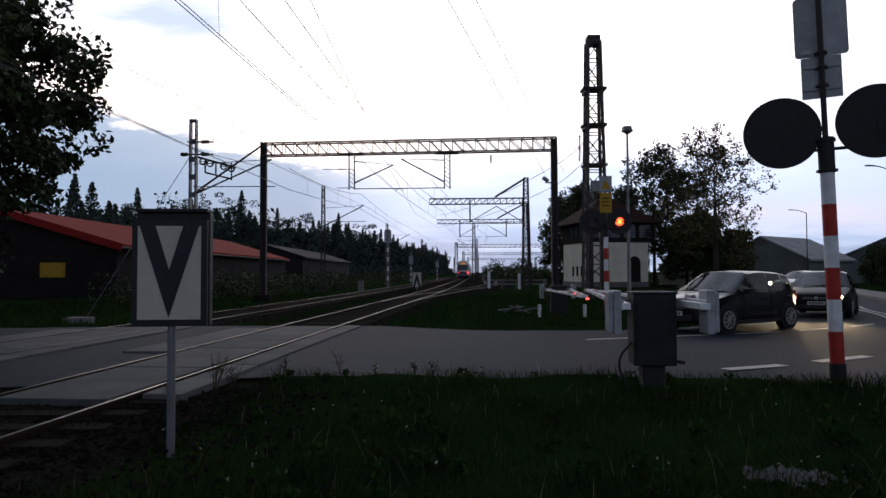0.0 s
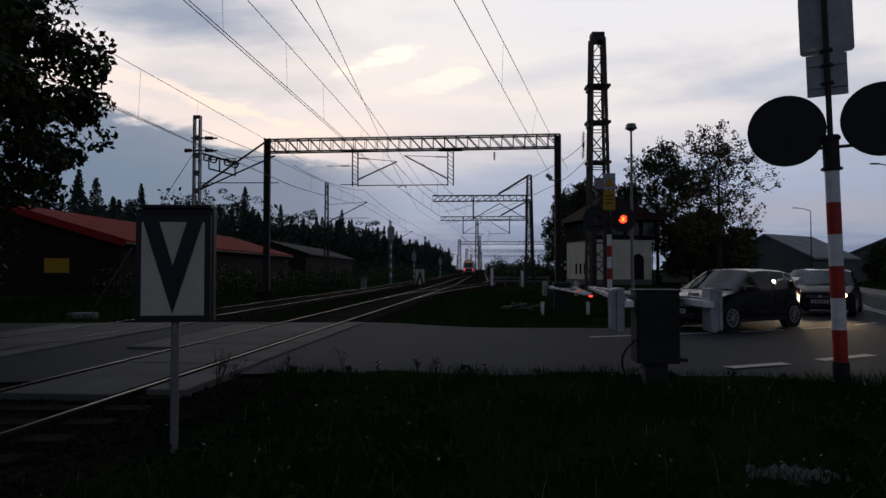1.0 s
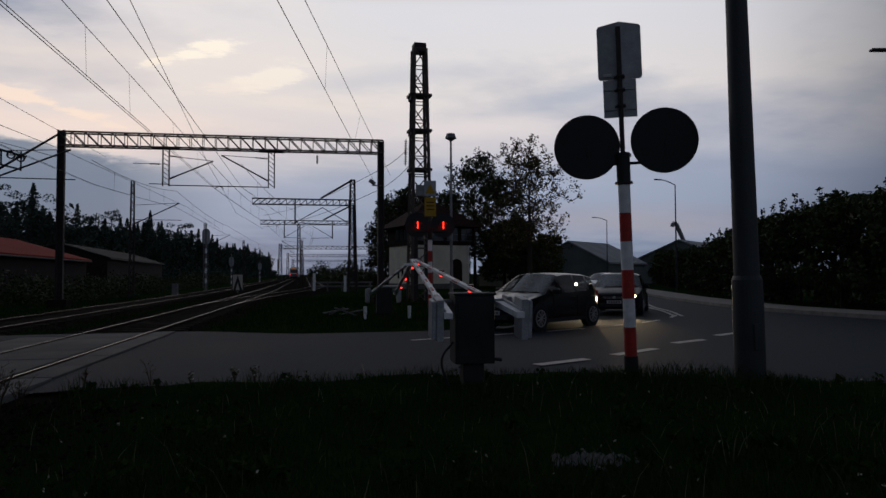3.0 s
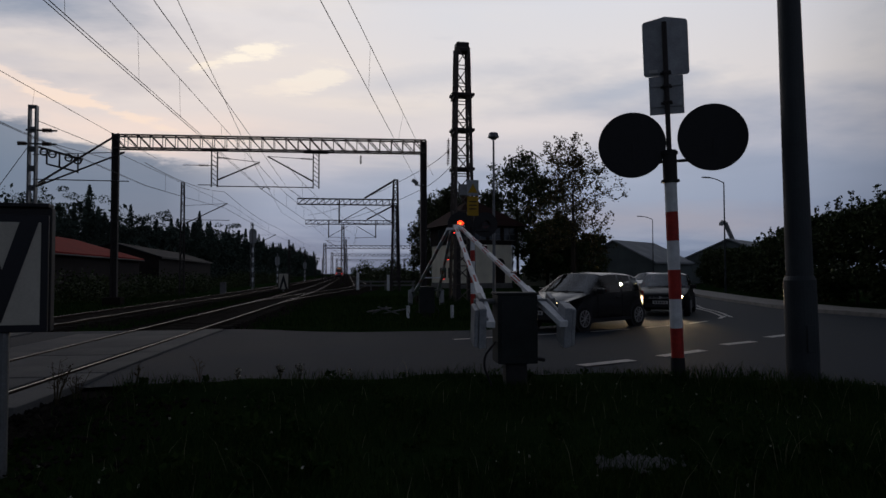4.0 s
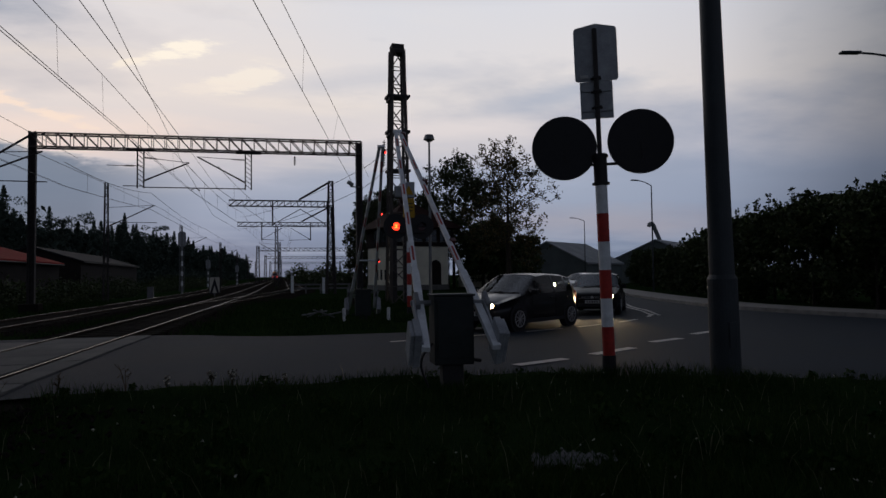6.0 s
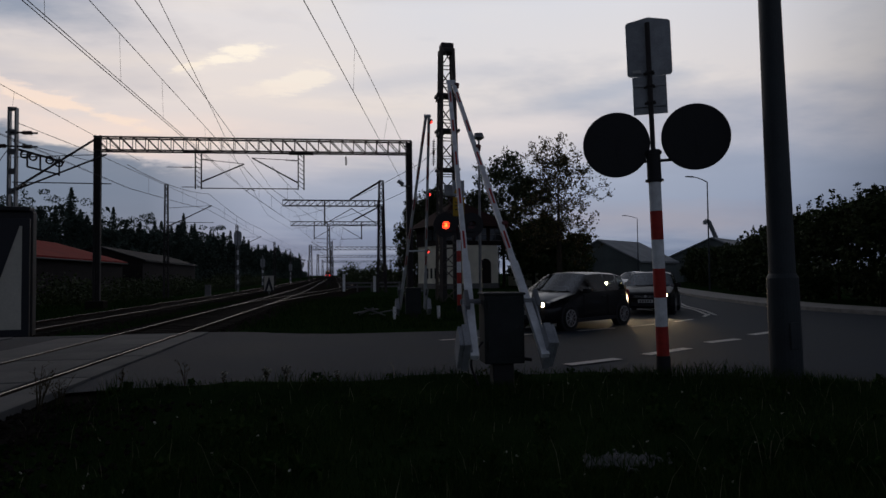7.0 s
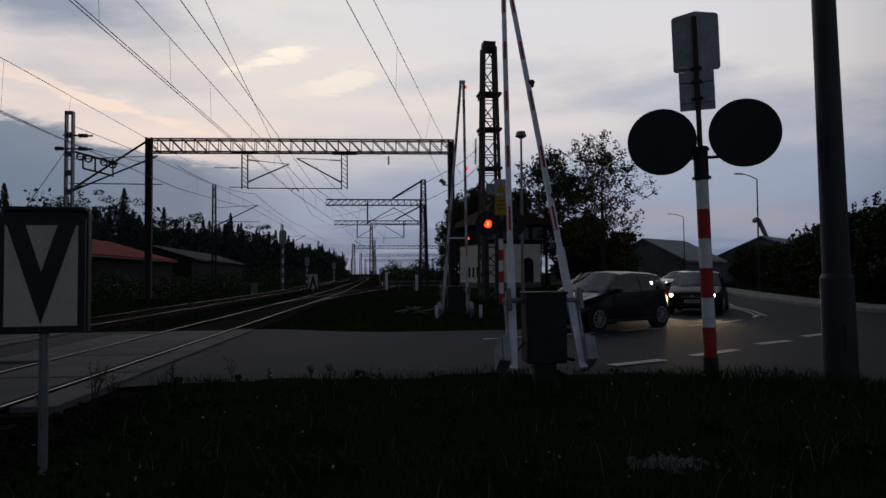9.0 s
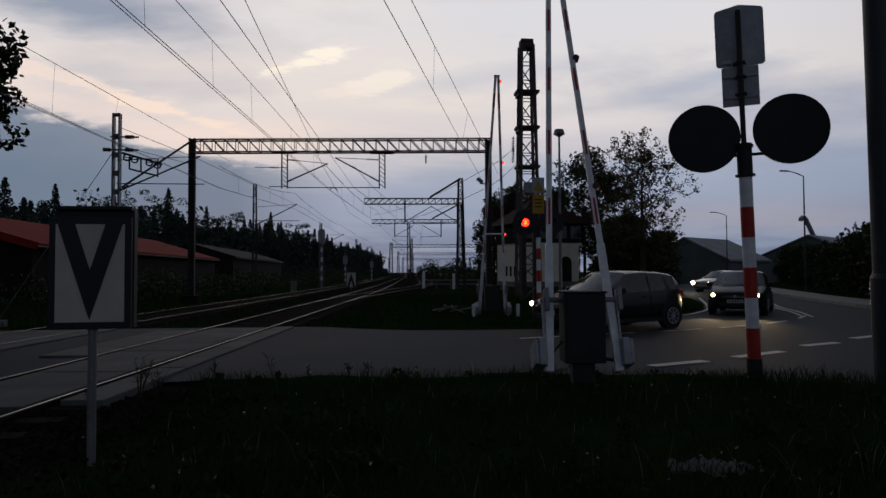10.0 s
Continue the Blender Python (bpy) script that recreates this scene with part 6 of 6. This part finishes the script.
rng = np.random.default_rng(9)
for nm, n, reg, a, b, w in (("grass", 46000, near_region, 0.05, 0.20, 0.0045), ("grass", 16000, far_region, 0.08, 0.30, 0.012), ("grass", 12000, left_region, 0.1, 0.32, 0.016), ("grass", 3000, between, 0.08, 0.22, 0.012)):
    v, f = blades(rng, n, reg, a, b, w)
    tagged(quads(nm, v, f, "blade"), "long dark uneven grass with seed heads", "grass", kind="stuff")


def tufts(rng):
    bx, by, r = ((2.66, 8.25, 0.34), (2.9, 8.2, 0.4), (5.2, 8.7, 0.32), (6.2, 7.6, 0.4), (4.6, 8.85, 0.3))[rng.integers(5)]
    return bx + rng.normal() * r, by + rng.normal() * r * 0.5


v, f = blades(rng, 1500, tufts, 0.08, 0.22, 0.005)
tagged(quads("grass_tufts", v, f, "blade"), "taller grass tufts round the post feet", "grass", kind="stuff")
v, f = blades(rng, 650, near_region, 0.12, 0.34, 0.0022)
tagged(quads("dry_grass", v, f, "straw"), "thin pale dry stalks standing in the grass", "dry grass", kind="stuff")


def weed(x, y, h, seed, n=9, flowers=0):
    r = random.Random(seed)
    e = empty("weed", Matrix.Translation((x, y, ground_z(x, y) - 0.02)), "dry branching weed at the road edge", "weed", "weeds")
    bm, pts = bmesh.new(), []
    for i in range(n):
        a, l = r.uniform(0, 6.28), h * r.uniform(0.5, 1)
        m_ = Vector((math.cos(a) * l * 0.12, math.sin(a) * l * 0.12, l * 0.6))
        t = m_ + Vector((math.cos(a) * l * r.uniform(0.05, 0.25), math.sin(a) * l * 0.15, l * 0.4))
        rod(bm, (0, 0, 0), m_, 0.005, 0.004, 4)
        rod(bm, m_, t, 0.004, 0.002, 4)
        for _ in range(3):
            s = m_.lerp(t, r.uniform(0.1, 0.9))
            q = s + Vector((r.uniform(-1, 1), r.uniform(-1, 1), r.uniform(0.2, 1))) * 0.12 * h
            rod(bm, s, q, 0.003, 0.002, 3)
            pts.append(q)
        pts.append(t)
    part("stalk", bm, "weed", e)
    rg = np.random.default_rng(seed)
    tagged(leaf_object("foliage", leaf_cloud(rg, [tuple(p) for p in pts], [0.025] * len(pts), 3, 0.010), "weed", e), "small brown seed heads")
    if flowers:
        tagged(leaf_object("blossom", leaf_cloud(rg, [tuple(p) for p in pts[::3]], [0.02] * len(pts[::3]), 3, 0.016), "flower", e), "tiny pale flowers")
    return e


for x, y, h, n, fl in ((-2.75, 8.3, 0.62, 14, 0), (-2.6, 8.5, 0.5, 9, 0), (-3.1, 7.8, 0.32, 7, 0), (-1.35, 9.15, 0.36, 4, 0), (-0.9, 9.3, 0.16, 6, 1), (-0.35, 9.4, 0.2, 12, 1), (-0.1, 9.5, 0.22, 12, 1), (0.6, 9.5, 0.15, 8, 1), (-2.05, 8.9, 0.3, 6, 0)):
    weed(x, y, h, int(abs(x * 100) + y * 10), n, fl)

fv = []
rng = np.random.default_rng(21)
for i in range(150):
    x, y = near_region(rng)
    if not on_road(x, y) and y > 3.5 and x > -2.6:
        fv.append((x, y, ground_z(x, y) + rng.uniform(0.04, 0.12)))
tagged(leaf_object("clover_flowers", leaf_cloud(rng, fv, [0.012] * len(fv), 4, 0.009), "flower"), "tiny scattered pale flower heads in the grass", "flowers", kind="stuff")

# broad-leaved weeds among the grass
rng = np.random.default_rng(41)
bv = []
for i in range(900):
    x, y = near_region(rng)
    if on_road(x, y, 0.1) or abs(x - cx(y)) < 1.9 or y < 2.6:
        continue
    g = noise.noise(Vector((x * 0.9, y * 0.9, 11)))
    if g < -0.05:
        continue
    z = ground_z(x, y)
    s = rng.uniform(0.03, 0.10) * (1 + g)
    bv += list(leaf_cloud(rng, [(x, y, z + s * 0.7)], [s], 26, 0.022 + 0.02 * rng.uniform(), 0.8))
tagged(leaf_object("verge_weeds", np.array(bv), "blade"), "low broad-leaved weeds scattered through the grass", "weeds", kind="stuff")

# loose stones on the verge by the track, and a pale patch of rubble
sv, sf = [], []
rng = np.random.default_rng(33)


def stones(n, region, smin, smax):
    for _ in range(n):
        x, y, z = region()
        s = rng.uniform(smin, smax)
        i = len(sv)
        base_ = np.array([(1, 0, 0), (0, 1, 0), (-1, 0, 0), (0, -1, 0), (0, 0, 0.8), (0, 0, -0.8)]) * s * rng.uniform(0.6, 1.2, (6, 3))
        a = rng.uniform(0, 6.28)
        rot = np.array([[math.cos(a), -math.sin(a), 0], [math.sin(a), math.cos(a), 0], [0, 0, 1]])
        sv.extend((base_ @ rot + np.array((x, y, z)) + rng.normal(size=(6, 3)) * s * 0.12).tolist())
        sf.extend([(i + p, i + q, i + 4) for p, q in ((0, 1), (1, 2), (2, 3), (3, 0))] + [(i + q, i + p, i + 5) for p, q in ((0, 1), (1, 2), (2, 3), (3, 0))])


def trackside():
    y = rng.uniform(2.5, 8.6)
    return cx(y) + rng.normal() * 1.2, y, 0.06


def farbed():
    y = rng.uniform(18, 60)
    return cx(y) + rng.choice((0, -4.3)) + rng.normal() * 0.9, y, 0.06


stones(9000, trackside, 0.015, 0.045)
stones(5000, farbed, 0.02, 0.05)
tagged(quads("ballast_stones", sv, sf, "ballast"), "loose dark ballast stones around the sleepers", "ballast", kind="stuff")
sv, sf = [], []
stones(150, lambda: (2.45 + rng.normal() * 0.14, 4.82 + rng.normal() * 0.08, 0.05), 0.015, 0.05)
tagged(quads("rubble_patch", sv, sf, "stone"), "pale patch of rubble in the grass", "rubble", kind="stuff")
deb = empty("debris_pile", Matrix.Translation((2.7, 24.4, 0)), "heap of broken pale boards lying in the grass", "debris")
for i, (a, b) in enumerate((((-0.6, 0, 0.12), (0.3, 0.1, 0.25)), ((-0.2, -0.1, 0.3), (0.55, 0.1, 0.02)), ((0.0, 0.2, 0.05), (0.9, 0, 0.22)), ((-0.4, 0.1, 0.05), (0.1, -0.1, 0.3)))):
    part("board", bm_bars([(a, b, 0.16, 0.04)]), "stone", deb)


def block(name, x, y, s, material, label, category):
    return tagged(obj(name, bm_box((x, y, s[2] / 2 - 0.03, *s), bev=0.015), material), label, category)


block("marker_stone", 4.35, 60, (0.22, 0.22, 1.6), "white", "white painted concrete marker post by the tracks", "marker post")
block("marker_stone", 7.05, 60, (0.22, 0.22, 1.4), "white", "white painted concrete marker post by the tracks", "marker post")
fence = empty("fence", Matrix.Translation((4.4, 62, 0)), "low weathered rail fence by the yard tracks", "fence")
for i in range(5):
    part("post", bm_box((i * 1.3, 0, 0.4, 0.1, 0.1, 0.9)), "stone", fence)
for z in (0.75, 0.4):
    part("rail", bm_box((2.6, -0.07, z, 5.6, 0.05, 0.14)), "stone", fence)
block("relay_cabinet", -6.1, 52, (0.4, 0.4, 0.9), "stone", "small pale trackside cabinet in grass", "cabinet")
block("guy_anchor", -10.6, 19.9, (0.7, 0.5, 0.25), "stone", "pale concrete anchor block in the grass", "anchor block")


# ---- motion ----
def motions():
    angles = [(0.0, 1.2), (1.6, 1.2), (2.0, 2.5), (2.5, 5.0), (3.3, 9.5), (3.8, 13.0), (4.5, 19.5), (5.2, 26.5), (6.3, 38), (7.0, 45), (7.5, 50), (8.0, 55.5), (8.5, 61), (9.0, 66.5), (9.5, 71.5), (10.0, 76)]
    pivot = (0, 0.05, 1.13)
    lift = lambda a: math.degrees(math.asin(math.sin(radians(a)) - 0.026))
    walk(near_boom, [(t, pose(*pivot, lift(a), 0, 0)) for t, a in angles])
    walk(far_boom, [(t, pose(*pivot, lift(a) + 0.3, 0, 0)) for t, a in angles])
    walk(car1, [(t, facing(x, y, d)) for t, x, y, d in CAR1])
    for w_, rows in ((car1, CAR1),):
        for o in [c for c in w_.children if c.name.startswith("wheel") and c.type == "EMPTY"]:
            base_p = o.location.copy()
            out, roll, prev = [], 0.0, None
            for t, x, y, d in rows:
                if prev:
                    roll -= math.degrees(math.hypot(x - prev[0], y - prev[1]) / 0.315)
                prev = (x, y)
                out.append((t, roll))
            fine = []
            for (t0, r0), (t1, r1) in zip(out, out[1:]):
                k = max(1, int(abs(r1 - r0) / 60) + 1)
                fine += [(t0 + (t1 - t0) * i / k, r0 + (r1 - r0) * i / k) for i in range(k)]
            fine.append(out[-1])
            walk(o, [(t, pose(*base_p, 0, r, 0)) for t, r in fine])
    # the two signal lamps flash in turn, the boom lamps with the second one
    for lens, axis_, phase in FLASHERS:
        rows, turned = [(0.0, 0.0 if phase else 178.0)], 0.0 if phase else 178.0
        switches = sorted([(0.08 + 0.975 * i, 1) for i in range(11)] + [((0.56 if phase < 2 else 0.51) + 0.98 * i, 0) for i in range(11)])
        for t, goes_dark in switches:
            goal = 178.0 if (goes_dark == 1) == (phase > 0) else 0.0
            if t > 9.9 or goal == turned:
                continue
            f0 = round(t * FPS)
            rows += [((f0 - 1) / FPS, turned), (f0 / FPS, 89.0), ((f0 + 1) / FPS, goal)]
            turned = goal
        rows.append((10.0, turned))
        if phase == 3:
            # the waiting driver switches the headlamps on
            rows = [(0.0, 178.0), (4.40, 178.0), (4.45, 89.0), (4.5, 0.0), (10.0, 0.0)]
        walk(lens, [(t, pose(*lens.location, 0, 0, a) if axis_ == "Z" else pose(*lens.location, 0, a, 0)) for t, a in rows])
    rows = []
    for t, y in TRAIN_Y:
        rows.append((t, pose(cx(y) - 0.5, y, RAIL_Z, 0, 0, -math.degrees(math.atan2(cx(y + 5) - cx(y - 5), 10)))))
    walk(train, rows)


motions()
